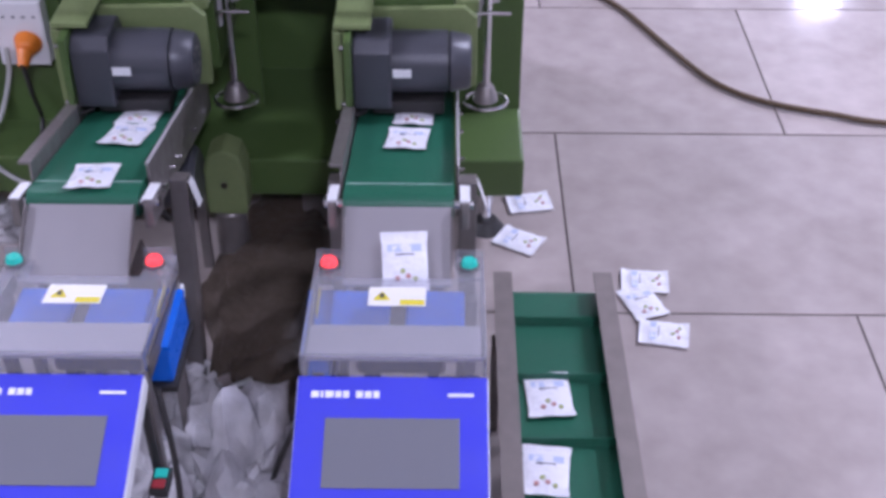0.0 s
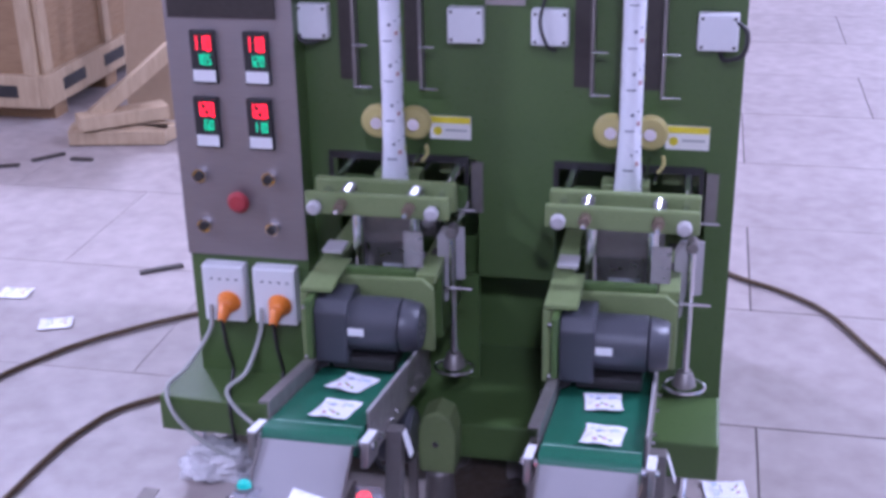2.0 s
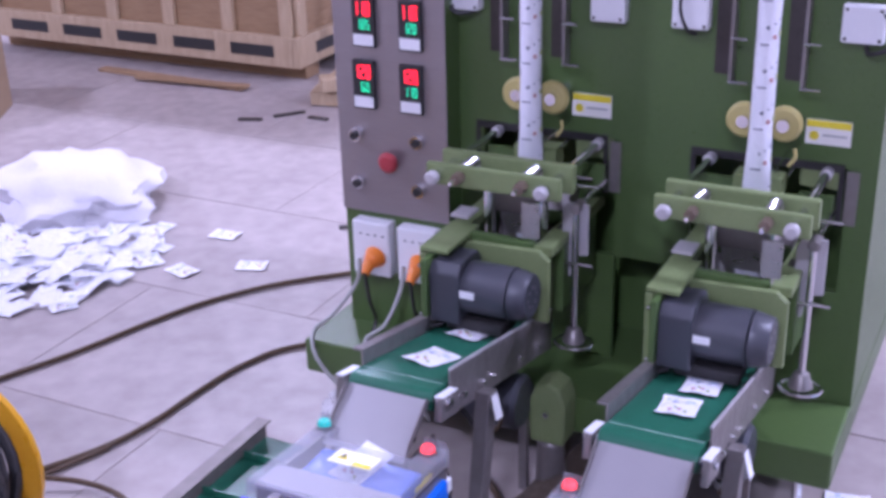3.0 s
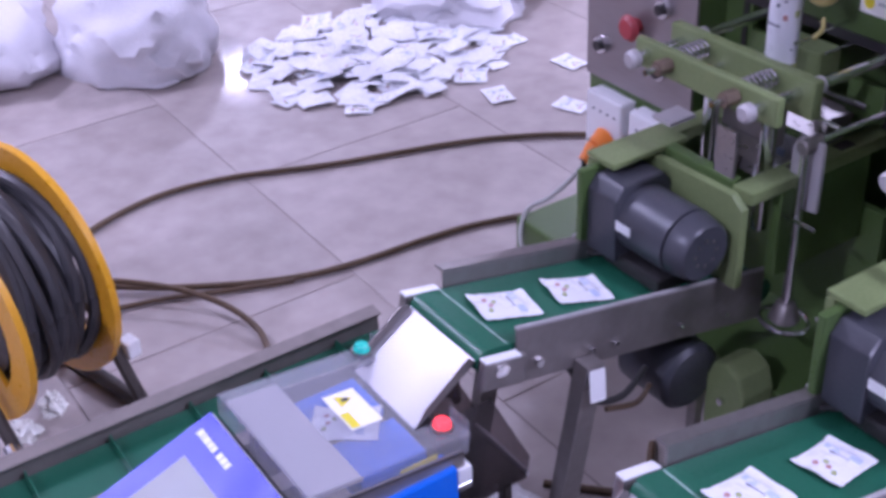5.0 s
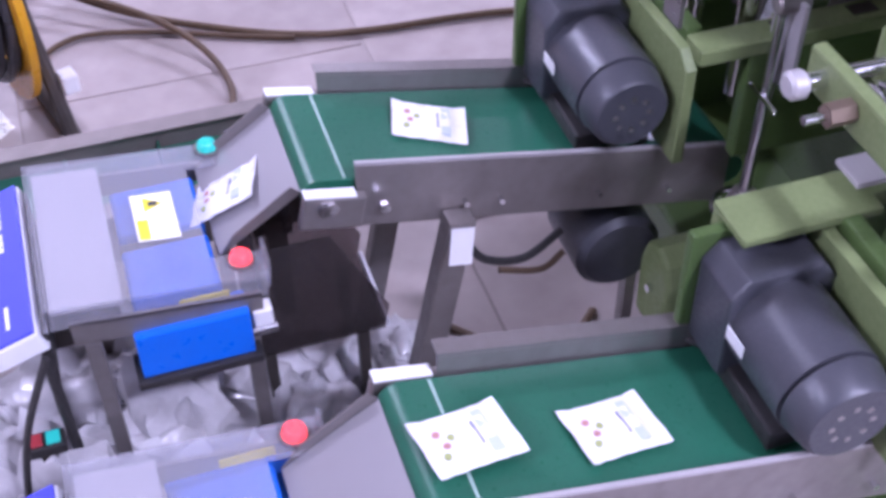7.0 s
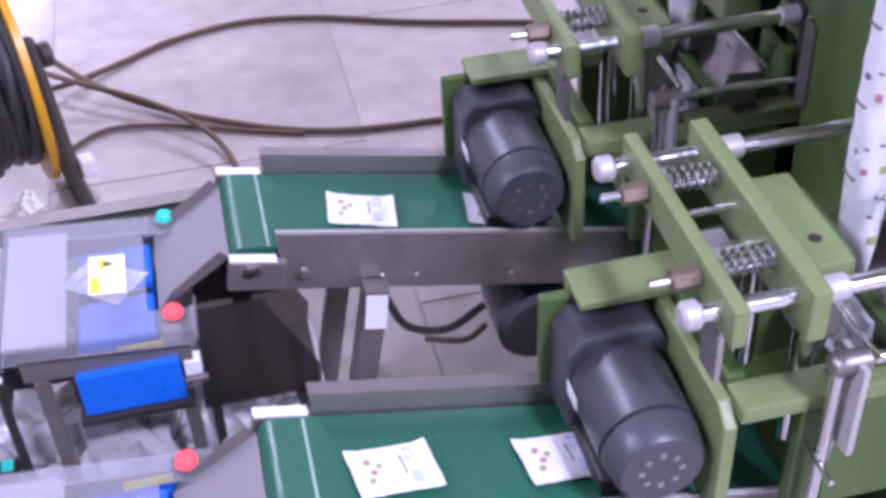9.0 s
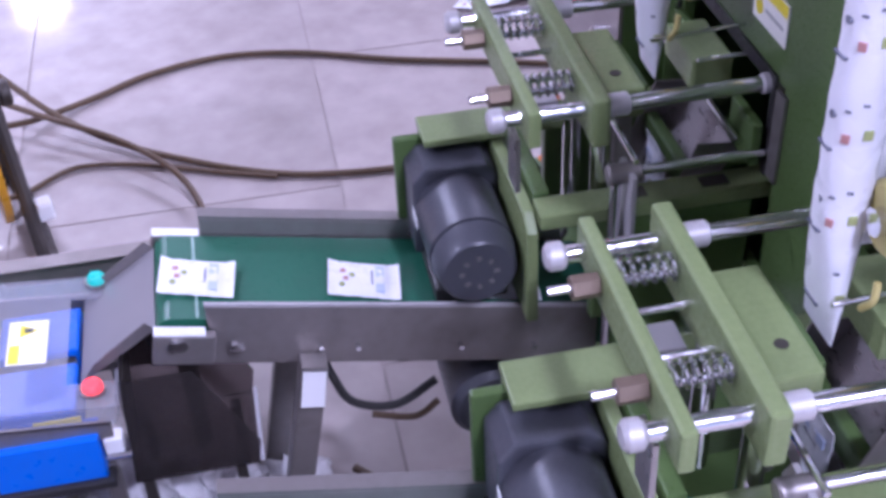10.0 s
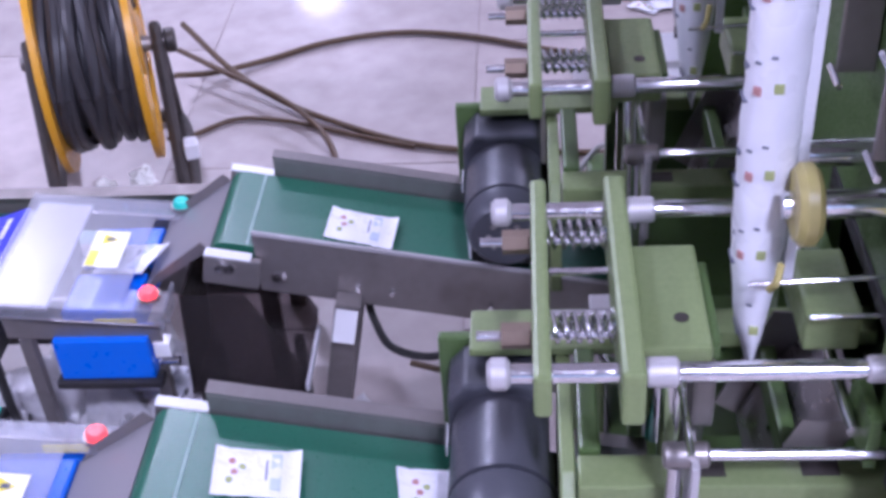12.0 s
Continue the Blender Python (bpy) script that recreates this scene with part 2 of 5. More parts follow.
def prism(pts, lo, hi, axis="x", bm=None, bev=0.0):
    """An outline swept along an axis: points are (y, z) for x, (x, z) for y, (x, y) for z."""
    bm = bm or bmesh.new()
    put = {"x": lambda a, b, h: (h, a, b), "y": lambda a, b, h: (a, h, b), "z": lambda a, b, h: (a, b, h)}[axis]
    A = [bm.verts.new(put(a, b, lo)) for a, b in pts]
    B = [bm.verts.new(put(a, b, hi)) for a, b in pts]
    fs = [bm.faces.new(A[::-1]), bm.faces.new(B)]
    for i in range(len(pts)):
        fs.append(bm.faces.new((A[i], A[(i + 1) % len(pts)], B[(i + 1) % len(pts)], B[i])))
    bmesh.ops.recalc_face_normals(bm, faces=fs)
    if bev:
        bmesh.ops.bevel(bm, geom=list({e for f in fs for e in f.edges}), offset=bev, segments=2, affect="EDGES", profile=0.6)
    return bm


def smooth_line(pts, per=8):
    """A Catmull-Rom line through the points."""
    P = [Vector(p) for p in pts]
    P = [2 * P[0] - P[1]] + P + [2 * P[-1] - P[-2]]
    out = []
    for i in range(1, len(P) - 2):
        for k in range(per):
            t = k / per
            a, b, c, d = P[i - 1], P[i], P[i + 1], P[i + 2]
            out.append(0.5 * (2 * b + (c - a) * t + (2 * a - 5 * b + 4 * c - d) * t * t + (3 * b - a - 3 * c + d) * t ** 3))
    return out + [P[-2]]


def tube(pts, r, n=8, per=8, bm=None, raw=False):
    """A round cable through the points."""
    bm = bm or bmesh.new()
    line = [Vector(p) for p in pts] if raw else smooth_line(pts, per)
    loops, up = [], Vector((0, 0, 1))
    for i, p in enumerate(line):
        d = (line[min(i + 1, len(line) - 1)] - line[max(i - 1, 0)]).normalized()
        side = d.cross(up)
        side = side.normalized() if side.length > 1e-4 else Vector((1, 0, 0))
        up2 = side.cross(d)
        loops.append([bm.verts.new(p + r * (math.cos(2 * math.pi * k / n) * side + math.sin(2 * math.pi * k / n) * up2)) for k in range(n)])
    for a, b in zip(loops, loops[1:]):
        for i in range(n):
            bm.faces.new((a[i], a[(i + 1) % n], b[(i + 1) % n], b[i]))
    bm.faces.new(loops[0][::-1])
    bm.faces.new(loops[-1])
    return bm


def helix(p0, p1, r, wire, turns):
    p0, p1 = Vector(p0), Vector(p1)
    d = p1 - p0
    q = d.to_track_quat("Z", "Y").to_matrix()
    n = turns * 12
    pts = [p0 + q @ Vector((r * math.cos(2 * math.pi * i / 12), r * math.sin(2 * math.pi * i / 12), d.length * i / n)) for i in range(n + 1)]
    return tube(pts, wire, 6, raw=True)


# ---- the hall ----
hx0, hx1, hy0, hy1, hz = HALL
T = 0.25
DOOR = (3.0, 8.0, 4.2)  # an open gate in the wall behind the machine: x0, x1, height
sheet = obj("floor", box(hx0 - T, hx1 + T, hy0 - T, hy1 + T, -0.2, -0.0015), M["joint"])
tagged(sheet, "grey-pink polished stone slab floor with dark joints", "floor", kind="structure")


def wall(name, bm, label):
    return tagged(obj(name, bm, M["wall"]), label, "wall", kind="structure")


w = box(hx0, DOOR[0], hy1, hy1 + T, 0, hz)
box(DOOR[1], hx1, hy1, hy1 + T, 0, hz, bm=w)
box(DOOR[0], DOOR[1], hy1, hy1 + T, DOOR[2], hz, bm=w)
wall("wall_north", w, "plain white painted hall wall with an open gate")
wall("wall_south", box(hx0, hx1, hy0 - T, hy0, 0, hz), "plain white painted hall wall")
wall("wall_west", box(hx0 - T, hx0, hy0, hy1, 0, hz), "plain white painted hall wall")
WIN = [(-7.0 + 4.4 * k, -3.4 + 4.4 * k) for k in range(4)]  # unseen window stretches along the east wall, added for fill light
w = box(hx1, hx1 + T, hy0, hy1, 0, 1.3)
box(hx1, hx1 + T, hy0, hy1, 4.5, hz, bm=w)
edge = [hy0] + [v for ab in WIN for v in ab] + [hy1]
for a, b in zip(edge[::2], edge[1::2]):
    box(hx1, hx1 + T, a, b, 1.3, 4.5, bm=w)
wall("wall_east", w, "white painted hall wall with a row of added windows")
for k, (a, b) in enumerate(WIN):
    wf = tagged(new("window_%d" % (k + 1)), "tall unseen steel-framed window, added for fill light", "window", kind="structure")
    for y in (a, (a + b) / 2 - 0.03, b - 0.06):
        part("window_frame", box(hx1 + 0.08, hx1 + 0.14, y, y + 0.06, 1.3, 4.5), M["white"], wf)
    for z in (1.3, 2.87, 4.44):
        part("window_rail", box(hx1 + 0.09, hx1 + 0.13, a + 0.061, b - 0.061, z, z + 0.06), M["white"], wf)
tagged(obj("ceiling", box(hx0 - T, hx1 + T, hy0 - T, hy1 + T, hz, hz + 0.2), M["roof"]), "grey sheet metal hall ceiling", "ceiling", kind="structure")
tagged(obj("ground", box(-70, 70, -70, 80, -0.4, -0.22), M["joint"]), "grey paved yard outside the gate", "ground", kind="structure")

for lx, ly in LAMP_SPOTS:
    hb = thing("high_bay_lamp", "lit round high-bay ceiling lamp out of view, some added as fill", "lamp", pose(lx, ly, 0), "high-bay lamps")
    part("reflector", cyl((0, 0, 4.62), (0, 0, 4.85), 0.26, 28, 0.12), M["steel"], hb)
    part("lens", cyl((0, 0, 4.6), (0, 0, 4.615), 0.25, 28), M["lamp_glow"], hb, "glowing white lens")
    part("rod", cyl((0, 0, 4.85), (0, 0, 5.4), 0.012, 8), M["steel"], hb)

# ---- packing machine ----
CX0, CX1, CY1, CTOP = -0.645, 0.392, 0.62, 1.55
LANES = (-0.214, 0.206)
mach = thing("packing_machine", "green painted two-lane sachet packing machine on a floor", "machine")
# front sheet with two openings for the sealing units, set back behind the control panel
SETY = 0.055
OPEN = (-0.137, 0.137, 0.40, 0.637)
front = bmesh.new()
xs = [-0.402, LANES[0] + OPEN[0], LANES[0] + OPEN[1], LANES[1] + OPEN[0], LANES[1] + OPEN[1], CX1]
for i in range(5):
    if i == 2:
        box(xs[i], xs[i + 1], SETY, SETY + 0.012, 0.40, CTOP, bm=front)
    elif i % 2 == 0:
        box(xs[i], xs[i + 1], SETY, SETY + 0.012, 0.16, CTOP, bm=front)
    else:
        box(xs[i], xs[i + 1], SETY, SETY + 0.012, 0.16, OPEN[2], bm=front)
        box(xs[i], xs[i + 1], SETY, SETY + 0.012, OPEN[3], CTOP, bm=front)
bmesh.ops.remove_doubles(front, verts=front.verts, dist=1e-5)
part("front_sheet", front, M["green"], mach)
part("panel_column", box(CX0, -0.4025, 0.0, 0.2, 0.16, CTOP, 0.002), M["green"], mach)


def set_back(ob, lx=0.0):
    """Carries a plate from the panel's plane back onto the front sheet."""
    k = (SETY + 2.08) / 2.08
    c = Vector((0.40 - lx, -2.08, 1.40))
    ob.data.transform(Matrix.Translation(c) @ Matrix.Scale(k, 4) @ Matrix.Translation(-c))
    return ob


for sx, nm in ((CX0, "side_sheet"), (CX1 - 0.012, "side_sheet")):
    part(nm, box(sx, sx + 0.012, 0.201 if sx < 0 else SETY + 0.013, CY1, 0.16, CTOP), M["green"], mach)
part("back_sheet", box(CX0 + 0.013, CX1 - 0.013, CY1 - 0.012, CY1, 0.16, CTOP), M["green"], mach)
part("top_sheet", box(CX0, CX1, 0, CY1, CTOP + 0.001, CTOP + 0.016, 0.003), M["green"], mach)
part("inner_wall", box(-0.40, CX1 - 0.02, 0.2, 0.21, 0.17, CTOP - 0.01), M["green"], mach)
part("base", box(CX0 - 0.045, CX1 + 0.002, -0.125, CY1, 0.10, 0.175, 0.006), M["green"], mach)
for fx in (CX0 + 0.02, CX1 - 0.06):
    for fy in (-0.08, CY1 - 0.08):
        ft = part("foot", cyl((fx, fy, 0), (fx, fy, 0.02), 0.035, 20, 0.02), M["black"], mach)
        part("foot_rod", cyl((fx, fy, 0.02), (fx, fy, 0.1), 0.009, 10), M["chrome"], ft)

# control panel
PX0, PX1, PZ0 = CX0 - 0.002, -0.402, 0.435
cp = part("control_panel", box(PX0, PX1, -0.006, -0.0005, PZ0, CTOP, 0.0015), M["panel"], mach, "brushed steel control panel")
SEG = {"0": "abcdef", "1": "bc", "2": "abged", "3": "abgcd", "4": "fgbc", "5": "afgcd", "6": "afgedc", "8": "abcdefg", "9": "abcdfg"}


def digits(bm, text, x, z, w, h, y):
    """Seven-segment figures, upper left corner at x, z."""
    t = w * 0.2
    for k, ch in enumerate(text):
        a = x + k * w * 1.4
        bars = {"a": (a, a + w, z - t, z), "g": (a, a + w, z - h / 2 - t / 2, z - h / 2 + t / 2), "d": (a, a + w, z - h, z - h + t),
                "f": (a, a + t, z - h / 2, z), "b": (a + w - t, a + w, z - h / 2, z), "e": (a, a + t, z - h, z - h / 2), "c": (a + w - t, a + w, z - h, z - h / 2)}
        for s in SEG[ch]:
            x0, x1, z0, z1 = bars[s]
            box(x0, x1, y - 0.0012, y, z0, z1, bm=bm)
    return bm


for (tx, tz), red, grn in zip(((-0.573, 0.882), (-0.471, 0.882), (-0.578, 0.757), (-0.474, 0.757)), ("110", "110", "120", "120"), ("105", "120", "60", "110")):
    tc_ = part("temperature_controller", box(tx - 0.024, tx + 0.024, -0.0165, -0.0065, tz - 0.098, tz, 0.002), M["black"], mach, "black controller with lit red and green figures")
    d1 = digits(bmesh.new(), red, tx - 0.018, tz - 0.009, 0.009, 0.026, -0.0167)
    part("red_figures", d1, M["red_digit"], tc_)
    part("green_figures", digits(bmesh.new(), grn, tx - (0.012 if len(grn) == 3 else 0.004), tz - 0.043, 0.007, 0.019, -0.0167), M["green_digit"], tc_)
    part("key_strip", box(tx - 0.022, tx + 0.022, -0.0175, -0.0168, tz - 0.094, tz - 0.072), M["white"], tc_)
for kx, kz in ((-0.604, 0.602), (-0.466, 0.602), (-0.604, 0.5), (-0.466, 0.5)):
    kb = part("selector_switch", cyl((kx, -0.0065, kz), (kx, -0.018, kz), 0.0145, 24, 0.0135), M["chrome"], mach, "chrome ringed selector switch")
    part("switch_grip", cyl((kx, -0.018, kz), (kx, -0.024, kz), 0.0085, 20), M["black"], kb)
st = part("stop_button", cyl((-0.527, -0.0065, 0.555), (-0.527, -0.02, 0.555), 0.012, 24), M["red_stop"], mach, "red mushroom stop button")
part("button_cap", cyl((-0.527, -0.02, 0.555), (-0.527, -0.032, 0.555), 0.022, 28, 0.019, bev=0.004), M["red_stop"], st)
part("panel_cover", box(PX0 + 0.01, PX1 - 0.03, -0.012, -0.0065, 0.905, 0.96, 0.002), M["dark"], cp)

# sockets with plugs
for k, sx in enumerate((-0.57, -0.466)):
    so = part("socket", box(sx - 0.043, sx + 0.043, -0.034, -0.0005, 0.305, 0.424, 0.005), M["white"], mach, "white plastic surface socket")
    for j in range(4):
        part("slot", box(sx - 0.026 + j * 0.017, sx - 0.020 + j * 0.017, -0.0346, -0.0342, 0.395, 0.398), M["ink"], so)
    pl = thing("plug", "orange plug with grey cable in a white socket", "plug", group="plugs")
    px = sx + 0.012
    part("plug_body", cyl((px, -0.035, 0.352), (px, -0.062, 0.348), 0.024, 20, 0.016, bev=0.004), M["orange"], pl)
    part("plug_neck", cyl((px, -0.062, 0.348), (px, -0.085, 0.33), 0.014, 16, 0.008), M["orange"], pl)
    part("plug_hole", cyl((px, -0.085, 0.332), (px, -0.0865, 0.331), 0.006, 12), M["black"], pl)
    y = -0.13
    pts = [(sx - 0.028, -0.036, 0.34), (sx - 0.03, -0.05, 0.29), (sx - 0.05 - 0.02 * (1 - k), -0.085, 0.225), (sx - 0.105 + 0.02 * k, -0.11, 0.19), (sx - 0.085 + 0.05 * k, y - 0.01, 0.15), (sx - 0.04 + 0.09 * k, y - 0.012, 0.10), (sx + 0.02 + 0.05 * k, y, 0.05)]
    part("cord", tube(pts, 0.0045), M["grey_cable"], pl, "pale grey cord", True)
    bk = [(sx + 0.012, -0.083, 0.33), (sx + 0.014, -0.075, 0.27), (sx + 0.012, -0.05, 0.21), (sx + 0.016, -0.09, 0.178), (sx + 0.03, -0.129, 0.165), (sx + 0.035, -0.13, 0.09)]
    part("cord", tube(bk, 0.004), M["black"], pl, "black cord", True)

# plates and labels on the front sheet
for x0, x1 in ((-0.386, -0.328), (-0.113, -0.05), (0.033, 0.097), (0.312, 0.379)):
    cv = set_back(part("cover_box", box(x0, x1, -0.026, -0.0005, 0.876, 0.938, 0.004), M["white"], mach, "white plastic junction cover with screws"))
    for a in (x0 + 0.007, x1 - 0.007):
        for b in (0.883, 0.931):
            set_back(part("cover_screw", cyl((a, -0.0262, b), (a, -0.028, b), 0.0028, 10), M["dark"], cv))
set_back(part("nameplate", box(-0.05, 0.02, -0.003, -0.0005, 0.94, 0.985), M["steel"], mach))
set_back(part("hose", tube([(0.37, -0.02, 0.93), (0.392, -0.03, 0.91), (0.388, -0.035, 0.875), (0.36, -0.02, 0.86), (0.35, -0.004, 0.868)], 0.004), M["black"], mach, "", True))
set_back(part("hose", tube([(-0.39, -0.02, 0.93), (-0.398, -0.03, 0.90), (-0.37, -0.03, 0.872), (-0.34, -0.012, 0.874)], 0.004), M["black"], mach, "", True))
set_back(part("hose", tube([(0.06, -0.02, 0.97), (0.05, -0.035, 0.92), (0.062, -0.035, 0.88), (0.075, -0.02, 0.868)], 0.003), M["black"], mach, "", True))


# ---- one lane ----
def ztop(y):
    """Height of the belt's upper face."""
    return 0.416 - 0.205 * (y + 0.592)


SL = math.atan(0.205)


def sealing_unit(lx):
    u = thing("sealing_unit", "green sealing jaw unit with chrome shafts and springs", "machine unit", pose(lx, 0, 0), "sealing units")
    for sx in (-0.103, 0.103):
        s = part("guide_shaft", cyl((sx, -0.228, 0.627), (sx, 0.12, 0.627), 0.0078, 20), M["chrome"], u, "polished round guide shaft", True)
        part("hex_nut", cyl((sx, -0.246, 0.627), (sx, -0.2285, 0.627), 0.0125, 16, bev=0.0035), M["frost"], s, "pale rounded cap nut", True)
        part("shaft_collar", cyl((sx, -0.1295, 0.627), (sx, -0.105, 0.627), 0.0115, 20, bev=0.002), M["frost"], s, "", True)
        part("shaft_collar", cyl((sx, 0.03, 0.627), (sx, 0.054, 0.627), 0.0105, 20, bev=0.002), M["frost"], s, "", True)
    part("front_bar", box(-0.128, 0.128, -0.212, -0.198, 0.605, 0.645, 0.004), M["green_light"], u)
    part("rear_bar", box(-0.128, 0.128, -0.148, -0.13, 0.596, 0.648, 0.004), M["green_light"], u)
    part("far_bar", box(0.055, 0.128, 0.055, 0.068, 0.594, 0.634, 0.004), M["green_light"], u)
    part("jaw_block", box(-0.066, 0.066, -0.129, -0.074, 0.585, 0.617, 0.004), M["green_light"], u)
    part("jaw_hole", cyl((0.03, -0.095, 0.6165), (0.03, -0.095, 0.6175), 0.006, 14), M["dark"], u)
    part("sealing_bar", box(-0.05, 0.05, -0.0735, -0.066, 0.59, 0.610, 0.002), M["green"], u)
    for sx in (-0.06, 0.06):
        sp = part("spring", helix((sx, -0.198, 0.634), (sx, -0.148, 0.634), 0.0108, 0.0022, 6), M["chrome"], u, "bright coil spring", True)
        part("spring_rod", cyl((sx, -0.255, 0.627), (sx, -0.13, 0.627), 0.004, 12), M["chrome"], sp, "", True)
        part("spring_nut", cyl((sx, -0.236, 0.627), (sx, -0.2125, 0.627), 0.0105, 6), M["bronze"], sp, "bronze nut")
        part("tie_pin", cyl((sx * 0.45, -0.2, 0.62), (sx * 0.45, -0.14, 0.62), 0.0035, 10), M["chrome"], sp)
    return u


def frame_unit(lx):
    """The fixed green frame that carries the motor and the knife."""
    u = thing("motor_frame", "green welded bracket frame that carries the motor", "bracket", pose(lx, 0, 0), "motor frames")
    for sx in (-0.118, 0.066):
        part("frame_rail", box(sx, sx + 0.036, -0.178, 0.10, 0.484, 0.502, 0.003), M["green_light"], u)
    for y in (-0.09, 0.0):
        part("rail_slot", box(0.074, 0.092, y, y + 0.03, 0.5022, 0.5028), M["dark"], u)
    part("mount_plate", prism([(-0.118, 0.36), (-0.118, 0.493), (0.08, 0.497), (0.10, 0.48), (0.10, 0.36)], -0.192, -0.179, "y", bev=0.002), M["green_light"], u)
    part("mount_side", box(-0.118, -0.104, -0.268, -0.193, 0.36, 0.4935, 0.003), M["green_light"], u)
    part("mount_front", box(-0.1035, -0.0895, -0.268, -0.262, 0.38, 0.4935, 0.002), M["green_light"], u)
    part("mount_top", box(-0.116, -0.060, -0.270, -0.135, 0.4975, 0.506, 0.002), M["green_light"], u)
    part("hanger", box(-0.117, -0.1, -0.12, 0.054, 0.35, 0.4835, 0.003), M["green"], u)
    part("hanger", box(0.084, 0.101, -0.12, 0.054, 0.35, 0.4835, 0.003), M["green"], u)
    part("cross_bar", box(-0.08, 0.064, -0.176, -0.158, 0.478, 0.505, 0.003), M["green"], u)
    part("cross_bar", box(-0.08, 0.064, -0.01, 0.005, 0.47, 0.50, 0.003), M["green"], u)
    for sx in (-0.055, 0.05):
        part("post", cyl((sx, -0.1, 0.40), (sx, -0.1, 0.6), 0.011, 16), M["chrome"], u, "bright upright post", True)
    part("knife_holder", box(-0.05, 0.05, -0.085, -0.066, 0.515, 0.58, 0.004), M["dullsteel"], u)
    part("drop_chute", prism([(0.05, 0.535), (0.0, 0.47), (-0.022, 0.415), (-0.024, 0.417), (-0.003, 0.472), (0.048, 0.538)], -0.065, 0.065, "x"), M["steel"], u, "grey sheet chute under the jaws")
    for sx in (-0.068, 0.0655):
        part("chute_cheek", prism([(0.05, 0.535), (-0.022, 0.415), (-0.045, 0.43), (0.0, 0.54)], sx, sx + 0.002, "x"), M["dullsteel"], u)
    part("guide_funnel", prism([(-0.034, 0.475), (0.034, 0.475), (0.045, 0.5145), (-0.045, 0.5145)], -0.078, -0.072, "y", bev=0.002), M["steel"], u)
    part("guard_plate", box(0.052, 0.085, -0.2, -0.195, 0.525, 0.59), M["steel"], u)
    part("guard_plate", box(-0.108, -0.072, -0.16, -0.112, 0.523, 0.529, 0.001), M["frost"], u)
    part("cross_rod", cyl((-0.13, 0.03, 0.56), (0.1, 0.03, 0.56), 0.005, 12), M["chrome"], u, "", True)
    kn = part("clamp_screw", cyl((0.0, -0.01, 0.462), (0.0, 0.1, 0.462), 0.004, 12), M["chrome"], u, "", True)
    for q in range(3):
        part("knob_arm", box(-0.0045, 0.0045, -0.004, 0.004, 0.0, 0.036, 0.002, m=Matrix.Translation((0, 0.04, 0.462)) @ Matrix.Rotation(radians(120 * q + 15), 4, "Y")), M["chrome"], kn)
    return u


def lever_unit(lx):
    u = thing("drive_lever", "grey steel drive lever with a chrome rod and ring", "lever", pose(lx - 0.04, 0, 0), "drive levers")
    part("arm", prism([(0.128, 0.54), (0.138, 0.56), (0.178, 0.56), (0.178, 0.46), (0.15, 0.455), (0.146, 0.415), (0.128, 0.405)], -0.095, -0.089, "y", bev=0.001), M["frost"], u, "pale steel lever plate")
    part("head", cyl((0.158, -0.115, 0.555), (0.158, -0.08, 0.555), 0.0105, 20, bev=0.002), M["dullsteel"], u, "", True)
    part("rod", cyl((0.158, -0.106, 0.30), (0.158, -0.106, 0.545), 0.0065, 16), M["chrome"], u, "", True)
    part("cup", cyl((0.158, -0.106, 0.285), (0.158, -0.106, 0.315), 0.022, 24, 0.014, bev=0.003), M["dullsteel"], u, "", True)
    ring = [(0.158 + 0.036 * math.cos(a), -0.106 + 0.03 * math.sin(a), 0.284) for a in [2 * math.pi * i / 24 for i in range(25)]]
    part("ring", tube(ring, 0.0035, 8, raw=True), M["chrome"], u, "", True)
    part("pivot_pin", cyl((0.158, -0.0795, 0.555), (0.158, 0.054, 0.555), 0.005, 12), M["chrome"], u, "", True)
    part("side_pin", cyl((0.11, -0.1, 0.596), (0.2, -0.1, 0.596), 0.003, 10), M["chrome"], u)
    part("side_pin", cyl((0.14, -0.115, 0.45), (0.195, -0.115, 0.45), 0.003, 10), M["chrome"], u)
    return u


